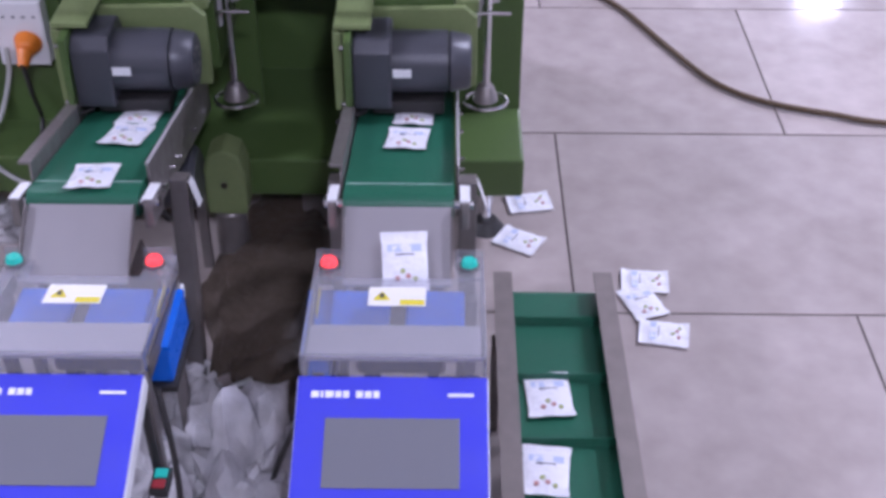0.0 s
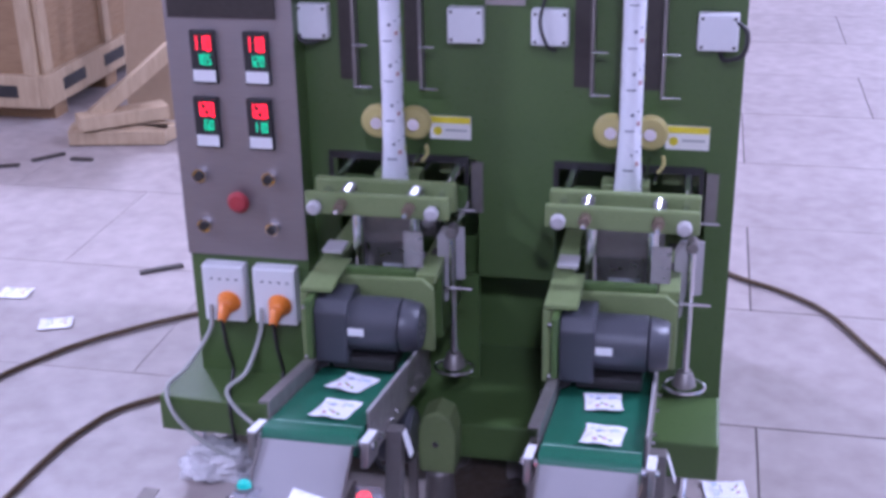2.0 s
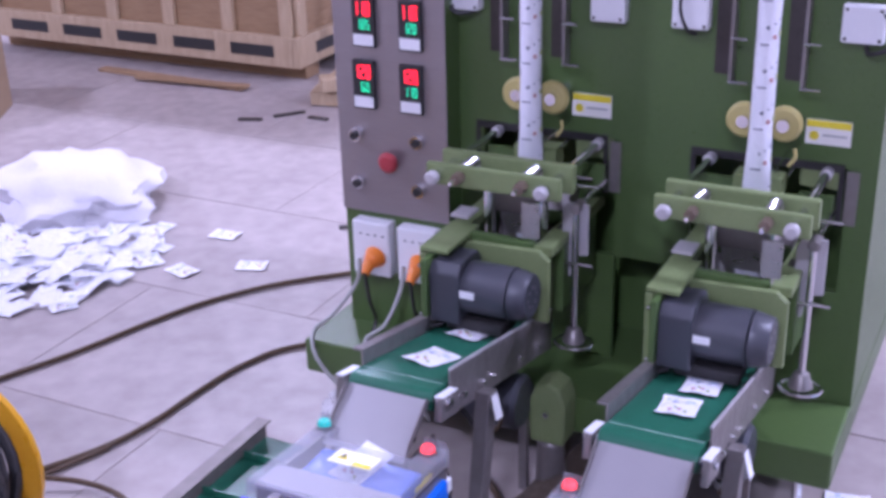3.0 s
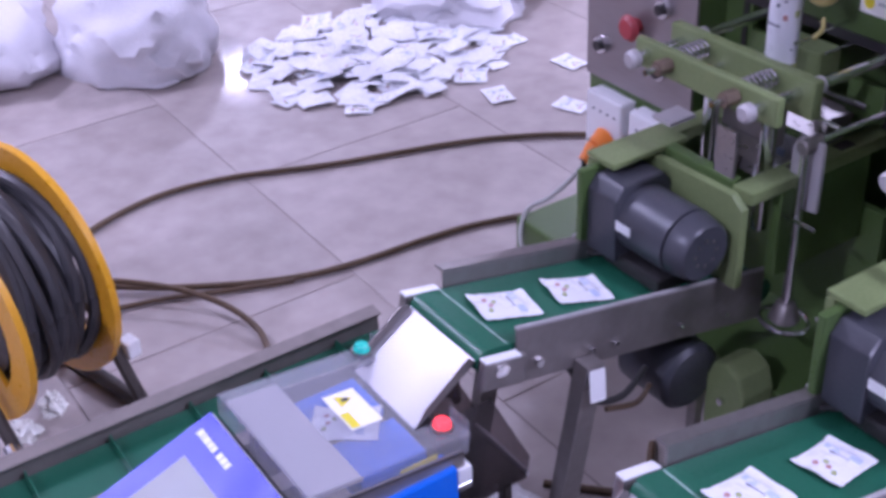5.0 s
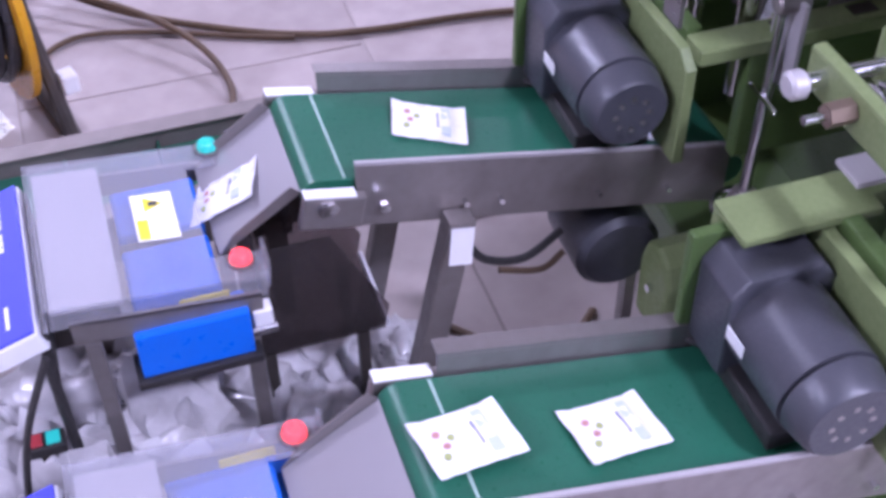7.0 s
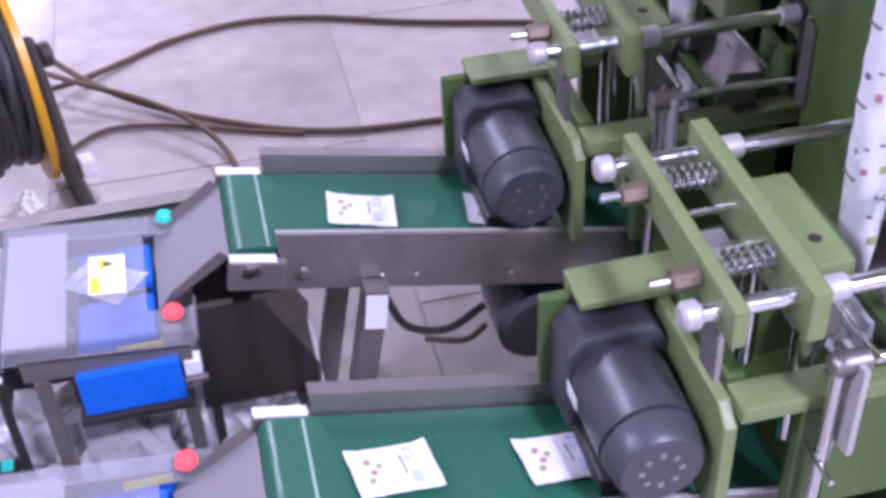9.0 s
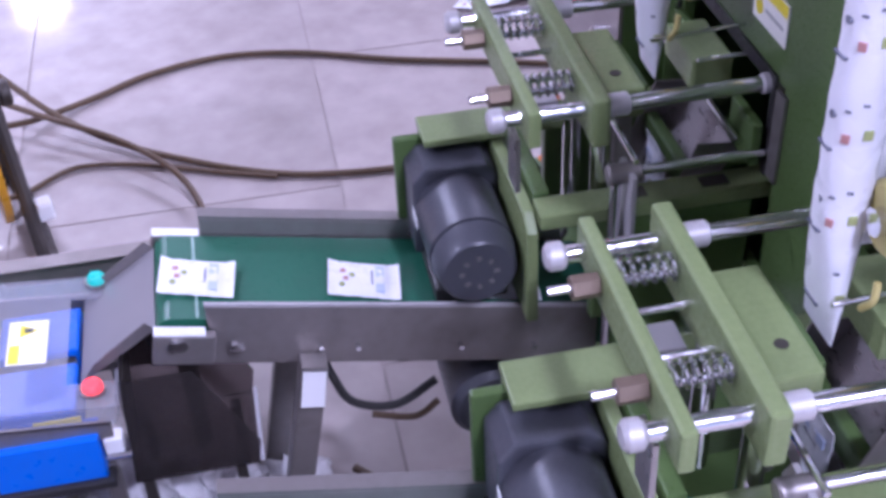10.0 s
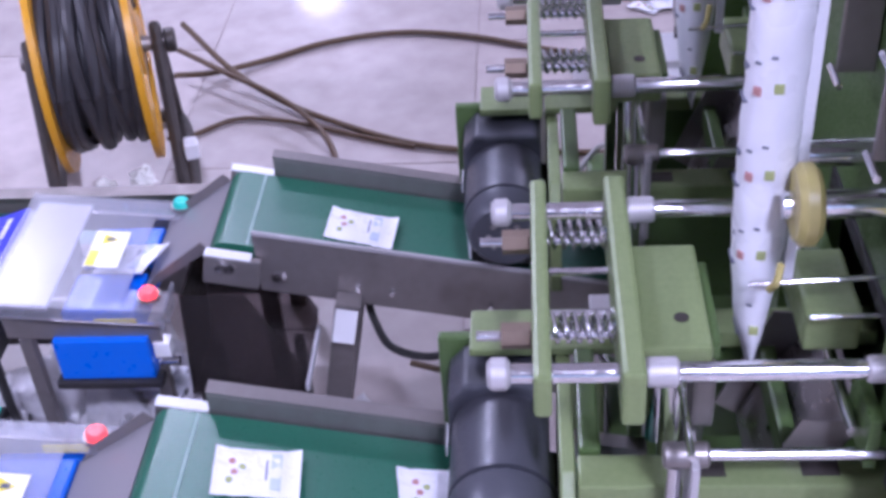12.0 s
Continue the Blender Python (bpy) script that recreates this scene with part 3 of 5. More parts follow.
def gear_motor(lx):
    u = thing("gear_motor", "dark grey gear motor with a round ribbed end cap", "motor", pose(lx, 0.014, 0), "gear motors")
    ay, az, r = -0.255, 0.432, 0.048
    part("gearbox", prism([(-0.305, 0.375), (-0.305, 0.47), (-0.29, 0.488), (-0.22, 0.488), (-0.205, 0.47), (-0.205, 0.375)], -0.088, -0.03, "x", bev=0.004), M["motor"], u)
    part("housing", cyl((-0.03, ay, az), (0.055, ay, az), r, 32), M["motor"], u, "", True)
    cap = part("end_cap", cyl((0.0555, ay, az), (0.09, ay, az), r - 0.001, 32, r - 0.006, bev=0.004), M["motor"], u, "", True)
    # Eight bright steel bits stand for glints on the embossed fan cover.
    for i in range(8):
        a = 2 * math.pi * i / 8
        c, s = math.cos(a), math.sin(a)
        part("cap_glint", box(0.0895, 0.0908, -0.0024, 0.0024, 0.016, 0.0215, m=Matrix.Translation((0, ay, az)) @ Matrix.Rotation(a, 4, "X")), M["steel"], cap)
    part("rating_label", box(-0.028, 0.0, -0.3062, -0.3053, 0.431, 0.445), M["white"], u, "white rating label")
    part("terminal_box", box(-0.06, 0.05, -0.297, -0.215, 0.362, 0.384, 0.004), M["black"], u)
    part("flange", box(-0.1, -0.0885, -0.315, -0.2, 0.368, 0.495, 0.003), M["green"], u)
    for b in (0.385, 0.48):
        part("flange_bolt", cyl((-0.0995, -0.306, b), (-0.106, -0.306, b), 0.004, 6), M["chrome"], u)
    part("lead", tube([(-0.07, -0.29, 0.365), (-0.1, -0.31, 0.36), (-0.115, -0.30, 0.35)], 0.004), M["black"], u, "", True)
    return u


def belt_conveyor(lx):
    u = thing("belt_conveyor", "small inclined conveyor with a green belt and steel sides", "conveyor", pose(lx - 0.009, 0.013, 0), "belt conveyors")
    y0, y1, r = -0.582, -0.11, 0.019
    z0, z1 = ztop(y0) - r, ztop(y1) - r
    out = []
    for i in range(9):
        a = math.pi / 2 + math.pi * i / 8 + SL * 0
        out.append((y0 + r * math.cos(a), z0 + r * math.sin(a)))
    for i in range(9):
        a = -math.pi / 2 + math.pi * i / 8
        out.append((y1 + r * math.cos(a), z1 + r * math.sin(a)))
    part("belt", prism(out, -0.074, 0.074, "x"), M["belt"], u, "matt green rubber belt", True)
    # Pale strip painted as the lamp's highlight where the belt nears its front roller.
    part("belt_seam", prism([(-0.556, ztop(-0.556) + 0.0004), (-0.553, ztop(-0.553) + 0.0004), (-0.553, ztop(-0.553) + 0.0009), (-0.556, ztop(-0.556) + 0.0009)], -0.072, 0.072, "x"), M["belt_glint"], u)
    for sx, s in ((-0.081, -1), (0.077, 1)):
        pts = [(-0.545, ztop(-0.545) + 0.022), (-0.115, ztop(-0.115) + 0.022), (-0.115, ztop(-0.115) - 0.058), (-0.545, ztop(-0.545) - 0.058)]
        sp = part("side_plate", prism(pts, sx, sx + 0.004, "x", bev=0.001), M["dullsteel"], u)
        # The +x lip's bright reflection is put into its paler material.
        part("plate_lip", prism([(-0.545, ztop(-0.545) + 0.0225), (-0.115, ztop(-0.115) + 0.0225), (-0.115, ztop(-0.115) + 0.0265), (-0.545, ztop(-0.545) + 0.0265)], sx - (0.014 if s < 0 else 0), sx + (0.004 if s < 0 else 0.018) - (0.014 if s > 0 else 0), "x"), M["frost"] if s > 0 else M["dullsteel"], u)
        bb = part("bearing_block", box(-0.006, 0.006, -0.05, 0.016, -0.026, 0.014, 0.003, m=Matrix.Translation((sx + 0.002 + s * 0.009, -0.555, ztop(-0.555) - 0.022)) @ Matrix.Rotation(-SL, 4, "X")), M["dullsteel"], u, "dull metal bearing block")
        part("block_cap", box(-0.007, 0.007, -0.05, 0.004, 0.0145, 0.0175, 0.001, m=Matrix.Translation((sx + 0.002 + s * 0.009, -0.555, ztop(-0.555) - 0.022)) @ Matrix.Rotation(-SL, 4, "X")), M["white"], bb, "white plastic cap strip")
        part("adjusting_bolt", cyl((sx + s * 0.014, -0.575, ztop(-0.575) - 0.02), (sx + s * 0.02, -0.575, ztop(-0.575) - 0.02), 0.008, 6), M["chrome"], bb)
        part("adjusting_bolt", cyl((sx + s * 0.012, -0.52, ztop(-0.52) - 0.024), (sx + s * 0.019, -0.52, ztop(-0.52) - 0.024), 0.006, 6), M["chrome"], bb)
        for y in (-0.515, -0.43, -0.39, -0.275, -0.19):
            o = sx + (0.004 if s > 0 else 0)
            part("screw", cyl((o, y, ztop(y) - 0.032), (o + s * 0.008, y, ztop(y) - 0.032), 0.003, 8), M["chrome"], sp)
    part("roller_shaft", cyl((-0.1, y0, z0), (0.1, y0, z0), 0.007, 14), M["chrome"], u, "", True)
    for sx, s in ((-0.088, -1), (0.0815, 1)):
        lg = part("leg", prism([(-0.455, 0.345), (-0.425, 0.340), (-0.49, 0.0), (-0.52, 0.0)], sx - (0.02 if s < 0 else 0), sx + (0.026 if s > 0 else 0.0), "x", bev=0.002), M["dullsteel"], u, "dull steel leg")
        if s > 0:
            part("tag", box(-0.0005, 0.0005, -0.013, 0.013, -0.042, 0.0, m=Matrix.Translation((sx + 0.0275, -0.441, 0.338)) @ Matrix.Rotation(radians(-11), 4, "X") @ Matrix.Rotation(radians(-18), 4, "Y")), M["white"], lg, "white paper tag")
    part("rear_leg", box(0.058, 0.074, -0.222, -0.208, 0, 0.17), M["dullsteel"], u)
    part("drive_motor", cyl((-0.03, -0.234, 0.202), (0.075, -0.234, 0.202), 0.053, 28, bev=0.008), M["motor"], u, "dark conveyor drive motor", True)
    part("drive_box", box(-0.05, 0.02, -0.3, -0.2, 0.262, 0.29, 0.004), M["black"], u)
    part("motor_lead", tube([(0.05, -0.3, 0.24), (0.06, -0.35, 0.22), (0.06, -0.40, 0.235), (0.05, -0.42, 0.27), (0.03, -0.43, 0.30)], 0.005), M["black"], u, "", True)
    part("motor_lead", tube([(0.06, -0.3, 0.215), (0.065, -0.33, 0.20), (0.06, -0.38, 0.21)], 0.004), M["cable"], u, "", True)
    return u


def chute(lx):
    u = thing("chute", "short bent stainless chute between belt and counter", "chute", pose(lx - 0.009, 0.013, 0), "chutes")
    pts = [(-0.600, 0.403), (-0.690, 0.342), (-0.690, 0.3395), (-0.600, 0.4005)]
    part("chute_sheet", prism(pts, -0.07, 0.07, "x"), M["chute"], u)
    for sx in (-0.0725, 0.071):
        part("chute_side", prism([(-0.600, 0.402), (-0.690, 0.341), (-0.672, 0.366), (-0.61, 0.412)], sx, sx + 0.0015, "x"), M["dullsteel"], u)
    part("chute_bracket", box(-0.05, 0.05, -0.617, -0.609, 0.33, 0.388), M["smoke"], u)
    return u


def reject_bin(lx):
    u = thing("reject_bin", "smoked plastic open bin on dark feet under the chute", "bin", pose(lx, 0.0, 0), "reject bins")
    prof = [(-0.640, 0.325), (-0.651, 0.165), (-0.506, 0.165), (-0.500, 0.20), (-0.56, 0.325)]
    for sx in (-0.07, 0.052):
        part("bin_side", prism(prof, sx, sx + 0.003, "x"), M["smoke"], u)
    # White strip: the highlight on the sheet's edge is put into its colour.
    part("bin_edge", box(-0.066, 0.051, -0.5045, -0.5, 0.163, 0.175, 0.001), M["ink_white"], u, "bright cut edge of the sheet")
    part("bin_front", prism([(-0.640, 0.325), (-0.651, 0.165), (-0.652, 0.165), (-0.637, 0.325)], -0.066, 0.051, "x"), M["dark"], u)
    part("bin_floor", box(-0.066, 0.051, -0.651, -0.505, 0.165, 0.168), M["smoke"], u)
    for y in (-0.645, -0.535):
        part("bin_foot", box(-0.06, -0.045, y, y + 0.012, 0.0, 0.1645), M["dark"], u)
        part("bin_foot", box(0.03, 0.045, y, y + 0.012, 0.0, 0.1645), M["dark"], u)
    return u


def counter(lx, s):
    """The counting box with its clear lid and tilted display. s: +1 where the green button is on the side of +x."""
    u = thing("counting_box", "counting box with clear lid and tilted blue display", "control box", pose(lx, 0.013, 0), "counting boxes")
    W = 0.110
    # everything on the lid falls six degrees towards the chute
    def on(bm):
        bmesh.ops.transform(bm, matrix=Matrix.Translation((0, -0.862, 0.378)) @ Matrix.Rotation(radians(-5.5), 4, "X") @ Matrix.Translation((0, 0.862, -0.374)), verts=bm.verts)
        return bm
    for sx in (-W, W - 0.004):
        part("side_wall", prism([(-0.66, 0.31), (-0.66, 0.335), (-0.845, 0.352), (-0.845, 0.322)], sx, sx + 0.004, "x"), M["dullsteel"], u)
    part("lid", on(box(-W, W, -0.862, -0.70, 0.370, 0.374, 0.001)), M["clear"], u, "scratched clear plastic lid")
    for x0, x1 in ((-W, -0.072), (0.072, W)):
        part("lid_ear", on(box(x0, x1, -0.6995, -0.648, 0.370, 0.374, 0.001)), M["clear"], u)
    part("lid_side", on(box(-W, -W + 0.003, -0.860, -0.65, 0.346, 0.3695)), M["clear"], u)
    part("lid_side", on(box(W - 0.003, W, -0.860, -0.65, 0.346, 0.3695)), M["clear"], u)
    part("lid_front", on(box(-W, W, -0.866, -0.8625, 0.345, 0.374)), M["clear"], u)
    part("inner_plate", on(box(-W + 0.006, W - 0.006, -0.858, -0.79, 0.360, 0.364)), M["frost"], u, "brushed metal plate under the lid")
    part("inner_motor", box(-0.085, -0.01, -0.785, -0.695, 0.295, 0.338, 0.004), M["device"], u, "blue motor casing under the lid")
    part("inner_motor", box(0.01, 0.085, -0.785, -0.695, 0.295, 0.338, 0.004), M["device"], u, "blue motor casing under the lid")
    part("inner_strip", box(-0.009, 0.009, -0.785, -0.70, 0.295, 0.33), M["black"], u)
    lb = part("warning_label", on(box(-0.036, 0.036, -0.764, -0.722, 0.3745, 0.375)), M["paper"], u, "white and yellow warning label")
    part("label_mark", on(prism([(-0.03, -0.752), (-0.008, -0.752), (-0.019, -0.732)], 0.3752, 0.3756, "z")), M["paper_yellow"], lb)
    part("label_mark", on(box(0.004, 0.034, -0.762, -0.751, 0.3752, 0.3756)), M["paper_yellow"], lb)
    part("label_mark", on(box(-0.022, -0.016, -0.747, -0.738, 0.3757, 0.376)), M["ink"], lb)
    for bx, m_, nm, tx in ((-0.088 * s - 0.003, "red_lamp", "red_button", "lit red push button"), (0.094 * s - 0.003, "green_lamp", "green_button", "lit green push button")):
        b = part(nm, on(cyl((bx, -0.672, 0.374), (bx, -0.672, 0.386), 0.0115, 20, 0.010, bev=0.002)), M[m_], u, tx, True)
        part("button_ring", on(cyl((bx, -0.672, 0.3742), (bx, -0.672, 0.378), 0.014, 20)), M["dullsteel"], b)
        part("button_guard", on(box(bx - 0.019, bx + 0.019, -0.649, -0.646, 0.352, 0.384)), M["clear"], u)
    # tilted display head
    tilt = Matrix.Translation((0, -0.876, 0.357)) @ Matrix.Rotation(radians(19), 4, "X")
    hd = part("display_case", box(-0.112, 0.112, -0.196, 0.0, -0.03, -0.004, 0.003, m=tilt), M["white"], u, "white display case")
    part("display_face", box(-0.1105, 0.1105, -0.194, -0.002, -0.0035, 0.0, 0.001, m=tilt), M["blue"], u, "glossy violet-blue display face")
    part("touch_screen", box(-0.076, 0.078, -0.142, -0.056, 0.0004, 0.0012, 0.0003, m=tilt), M["screen"], hd, "grey unlit touch screen")
    # the maker's mark, as bars
    for a, b in ((-0.094, -0.085), (-0.083, -0.080), (-0.078, -0.068), (-0.066, -0.059), (-0.057, -0.050), (-0.042, -0.034), (-0.032, -0.024), (-0.022, -0.015)):
        part("mark_bar", box(a, b, -0.030, -0.0215, 0.0004, 0.0010, m=tilt), M["ink_white"], hd)
    part("model_mark", box(0.064, 0.094, -0.028, -0.024, 0.0004, 0.0010, m=tilt), M["ink_white"], hd)
    part("gap_strip", box(-0.107, 0.107, -0.874, -0.868, 0.28, 0.345), M["black"], u)
    # stand
    for sx in (-0.095, 0.095):
        for y in (-0.83, -0.675):
            part("stand_leg", box(sx - 0.007, sx + 0.007, y - 0.008, y + 0.008, 0.0, 0.3105, 0.001), M["dullsteel"], u)
    part("display_arm", box(-0.03, 0.03, -1.0, -0.8, 0.24, 0.265, 0.003), M["dark"], u)
    part("display_post", box(-0.02, 0.02, -1.0, -0.97, 0.0, 0.2395, 0.003), M["dark"], u)
    part("power_cord", tube([(0.1 * -s, -0.872, 0.335), (0.104 * -s, -0.875, 0.25), (0.106 * -s, -0.872, 0.12), (0.11 * -s, -0.86, 0.006)], 0.006), M["black"], u, "black cord", True)
    # small blue drive unit under the lid's inner edge
    x0, x1 = (0.085, 0.119) if s < 0 else (-0.119, -0.085)
    d = part("drive_unit", box(x0, x1, -0.79, -0.675, 0.262, 0.322, 0.003), M["device"], u, "blue drive unit with black base")
    part("unit_base", box(x0 - 0.004, x1 + 0.005, -0.797, -0.668, 0.25, 0.261, 0.002), M["black"], d)
    part("unit_tab", box(x0 + 0.01, x1 - 0.005, -0.672, -0.652, 0.29, 0.312, 0.002), M["white"], d)
    part("unit_knob", cyl(((x0 + x1) / 2, -0.674, 0.275), ((x0 + x1) / 2, -0.648, 0.275), 0.006, 12), M["chrome"], d, "", True)
    part("side_label", box(x1 - 0.022, x1 - 0.0195, -0.74, -0.69, 0.327, 0.338) if s < 0 else box(x0 + 0.0155, x0 + 0.017, -0.74, -0.69, 0.327, 0.338), M["paper_yellow"], u)
    return u


def output_conveyor(x0, side):
    """The low cleated belt beside a counting box. x0: its middle."""
    u = thing("cleated_conveyor", "low green cleated take-off conveyor with steel rails", "conveyor", pose(x0, 0, 0), "take-off conveyors")
    W, Z, ya, yb = 0.068, 0.2, -1.35, -0.52
    out = []
    for i in range(9):
        a = math.pi / 2 + math.pi * i / 8
        out.append((ya + 0.02 * math.cos(a), Z - 0.02 + 0.02 * math.sin(a)))
    for i in range(9):
        a = -math.pi / 2 + math.pi * i / 8
        out.append((yb + 0.02 * math.cos(a), Z - 0.02 + 0.02 * math.sin(a)))
    part("belt", prism(out, -W, W, "x"), M["belt"], u, "green rubber belt", True)
    y = -0.585
    while y > -1.34:
        part("cleat", prism([(y - 0.003, Z + 0.0005), (y + 0.003, Z + 0.0005), (y + 0.001, Z + 0.014), (y - 0.001, Z + 0.014)], -W + 0.003, W - 0.003, "x"), M["belt"], u)
        y -= 0.118
    for sx in (-W - 0.006, W + 0.003):
        part("rail", box(sx, sx + 0.003, -1.35, -0.508, Z - 0.05, Z + 0.03), M["rail"], u)
        part("rail_lip", box(sx - 0.012, sx + 0.015, -1.35, -0.508, Z + 0.0305, Z + 0.0335), M["rail"], u)
    for y in (-1.2, -0.6):
        for sx in (-W - 0.02, W + 0.008):
            part("leg", box(sx, sx + 0.012, y, y + 0.025, 0, Z - 0.03), M["rail"], u)
    sx = (W + 0.017) * side
    part("roller_end", cyl((sx, -1.06, Z + 0.02), (sx + 0.02 * side, -1.06, Z + 0.02), 0.013, 16), M["chrome"], u, "", True)
    return u


def film_tube(lx):
    """The filled film tube that runs down to the jaws: round above, pinched flat below."""
    u = thing("film_tube", "white printed film tube hanging down to the jaws", "packaging film", pose(lx, -0.036, 0), "film tubes")
    rows = [(0.60, 0.0255, 0.0012), (0.612, 0.0262, 0.004), (0.635, 0.0262, 0.011), (0.67, 0.024, 0.016), (0.71, 0.0215, 0.020), (0.78, 0.0195, 0.022), (0.95, 0.019, 0.0225), (1.7, 0.019, 0.0225)]
    zr, ar, br = zip(*rows)
    bm, loops, n = bmesh.new(), [], 24
    for i in range(111):
        z = 0.60 + 0.01 * i
        a, b = np.interp(z, zr, ar), np.interp(z, zr, br)
        k = 1 + 0.05 * noise.noise((lx * 9, z * 24, 0))
        loops.append([bm.verts.new((a * k * math.cos(2 * math.pi * i2 / n), b * math.sin(2 * math.pi * i2 / n) * (1 + 0.08 * noise.noise((i2 * 0.8, z * 40, lx))), z)) for i2 in range(n)])
    for p, q in zip(loops, loops[1:]):
        for i in range(n):
            bm.faces.new((p[i], p[(i + 1) % n], q[(i + 1) % n], q[i]))
    part("film", bm, M["film"], u, "", True)
    part("back_seam", box(-0.003, 0.003, 0.022, 0.03, 0.68, 1.7), M["film"], u)
    z = 0.632
    while z < 1.3:
        a, b = np.interp(z, zr, ar), np.interp(z, zr, br)
        part("seal_mark", box(-a * 0.4, a * 0.4, -b - 0.0012, -b * 0.7, z - 0.001, z + 0.001), M["ink_grey"], u)
        part("print_mark", cyl((0.004, -b - 0.0012, z + 0.028), (0.004, -b * 0.9, z + 0.028), 0.0032, 8), M["ink_grey"], u)
        for dz, dy, mm, w, h in ((0.012, -0.015, "ink_rose", 0.003, 0.0035), (0.016, -0.001, "ink_olive", 0.0036, 0.004), (0.034, -0.016, "ink_grey", 0.0024, 0.001), (0.040, -0.006, "ink_grey", 0.0024, 0.001)):
            bb, aa = np.interp(z + dz, zr, br), np.interp(z + dz, zr, ar)
            if abs(dy) > 0.85 * bb:
                continue
            k = math.sqrt(max(0.05, 1 - (dy / bb) ** 2))
            turn = math.atan2(dy * aa * aa, bb * bb * aa * k)
            m = Matrix.Translation((aa * k, dy, z + dz)) @ Matrix.Rotation(turn, 4, "Z")
            part("print_mark", box(-0.0016, 0.0014, -w, w, -h, h, 0.0009, m=m), M[mm], u)
        z += 0.072
    return u


def feed_rollers(lx):
    u = thing("feed_rollers", "pair of yellow film feed rollers on steel shafts", "rollers", pose(lx, 0, 0), "feed rollers")
    for sx in (-0.034, 0.034):
        w = part("roller", cyl((sx, -0.021, 0.726), (sx, -0.003, 0.726), 0.031, 32, bev=0.005), M["nylon"], u, "yellow plastic roller", True)
        part("hub", cyl((sx, -0.029, 0.726), (sx, 0.0, 0.726), 0.011, 20), M["chrome"], w, "", True)
        part("shaft", cyl((sx, 0.0005, 0.726), (sx, 0.09, 0.726), 0.011, 16), M["chrome"], u, "", True)
    part("finger", tube([(0.058, -0.03, 0.69), (0.06, -0.032, 0.675), (0.05, -0.034, 0.66)], 0.003), M["nylon"], u, "", True)
    for sx in (-0.07, 0.05):
        set_back(part("film_guide", box(sx, sx + 0.006, -0.03, -0.001, 0.79, 1.05, 0.002), M["dullsteel"], u), lx)
        set_back(part("guide_slot", box(sx - 0.03, sx - 0.002, -0.004, -0.0005, 0.80, 1.05), M["dark"], u), lx)
        set_back(part("guide_pin", cyl((sx + 0.003, -0.034, 0.795), (sx + 0.035, -0.034, 0.795), 0.0028, 8), M["chrome"], u), lx)
        set_back(part("guide_pin", cyl((sx + 0.003, -0.034, 0.87), (sx + 0.03, -0.034, 0.87), 0.0028, 8), M["chrome"], u), lx)
    wl = set_back(part("warning_label", box(0.062, 0.137, -0.0022, -0.0006, 0.694, 0.737), M["paper"], u, "yellow and white warning label"), lx)
    set_back(part("label_band", box(0.063, 0.136, -0.003, -0.0024, 0.724, 0.736), M["paper_yellow"], wl), lx)
    set_back(part("label_mark", cyl((0.076, -0.0024, 0.709), (0.076, -0.003, 0.709), 0.008, 16), M["paper_yellow"], wl), lx)
    set_back(part("label_text", box(0.09, 0.13, -0.003, -0.0024, 0.709, 0.713), M["grey_cable"], wl), lx)
    part("far_jaw", box(-0.05, 0.036, 0.0, 0.044, 0.585, 0.622, 0.004), M["green_light"], u)
    part("film_rod", cyl((0.031, -0.046, 0.650), (0.031, 0.06, 0.655), 0.0022, 10), M["chrome"], u, "thin bright guide rod", True)
    part("film_rod", cyl((0.045, 0.0, 0.628), (0.045, 0.06, 0.628), 0.0022, 10), M["chrome"], u, "thin bright guide rod", True)
    part("inner_plate", box(-0.12, -0.055, 0.035, 0.045, 0.54, 0.60, 0.002), M["green"], u)
    part("inner_plate", box(0.06, 0.12, 0.035, 0.045, 0.54, 0.59, 0.002), M["green"], u)
    set_back(part("opening_lip", box(-0.132, 0.132, -0.003, -0.0004, 0.648, 0.662), M["black"], u), lx)
    set_back(part("opening_lip", box(-0.133, -0.124, -0.003, -0.0004, 0.56, 0.6475), M["black"], u), lx)
    set_back(part("opening_lip", box(0.124, 0.133, -0.003, -0.0004, 0.55, 0.6475), M["black"], u), lx)
    set_back(part("white_strip", box(0.137, 0.158, -0.004, -0.0006, 0.555, 0.652), M["dullsteel"], u), lx)
    return u


UNITS = []
for lx, s in ((LANES[0], -1), (LANES[1], 1)):
    UNITS.append((sealing_unit(lx), film_tube(lx)))
    frame_unit(lx)
    lever_unit(lx)
    gear_motor(lx)
    belt_conveyor(lx)
    chute(lx)
    counter(-0.203 if s < 0 else 0.2, s)
    reject_bin(lx)
    feed_rollers(lx)
output_conveyor(-0.455, -1)
output_conveyor(0.415, 1)

# ---- cables on the floor ----
def cable(label, pts, r=0.0072, m="cable"):
    tagged(obj("floor_cable", tube(pts, r, 10, 10), M[m], smooth=True), label, "cable")


cable("brown rubber cable in a wide loop on the floor", [(-1.21, -0.93, 0.05), (-1.275, -0.86, 0.02), (-1.35, -0.755, 0.008), (-1.412, -0.65, 0.008), (-1.447, -0.5, 0.008), (-1.42, -0.34, 0.008), (-1.34, -0.15, 0.008), (-1.255, 0.11, 0.008), (-1.19, 0.25, 0.008), (-1.09, 0.39, 0.008), (-0.9, 0.56, 0.008), (-0.7, 0.66, 0.008)], 0.0062)
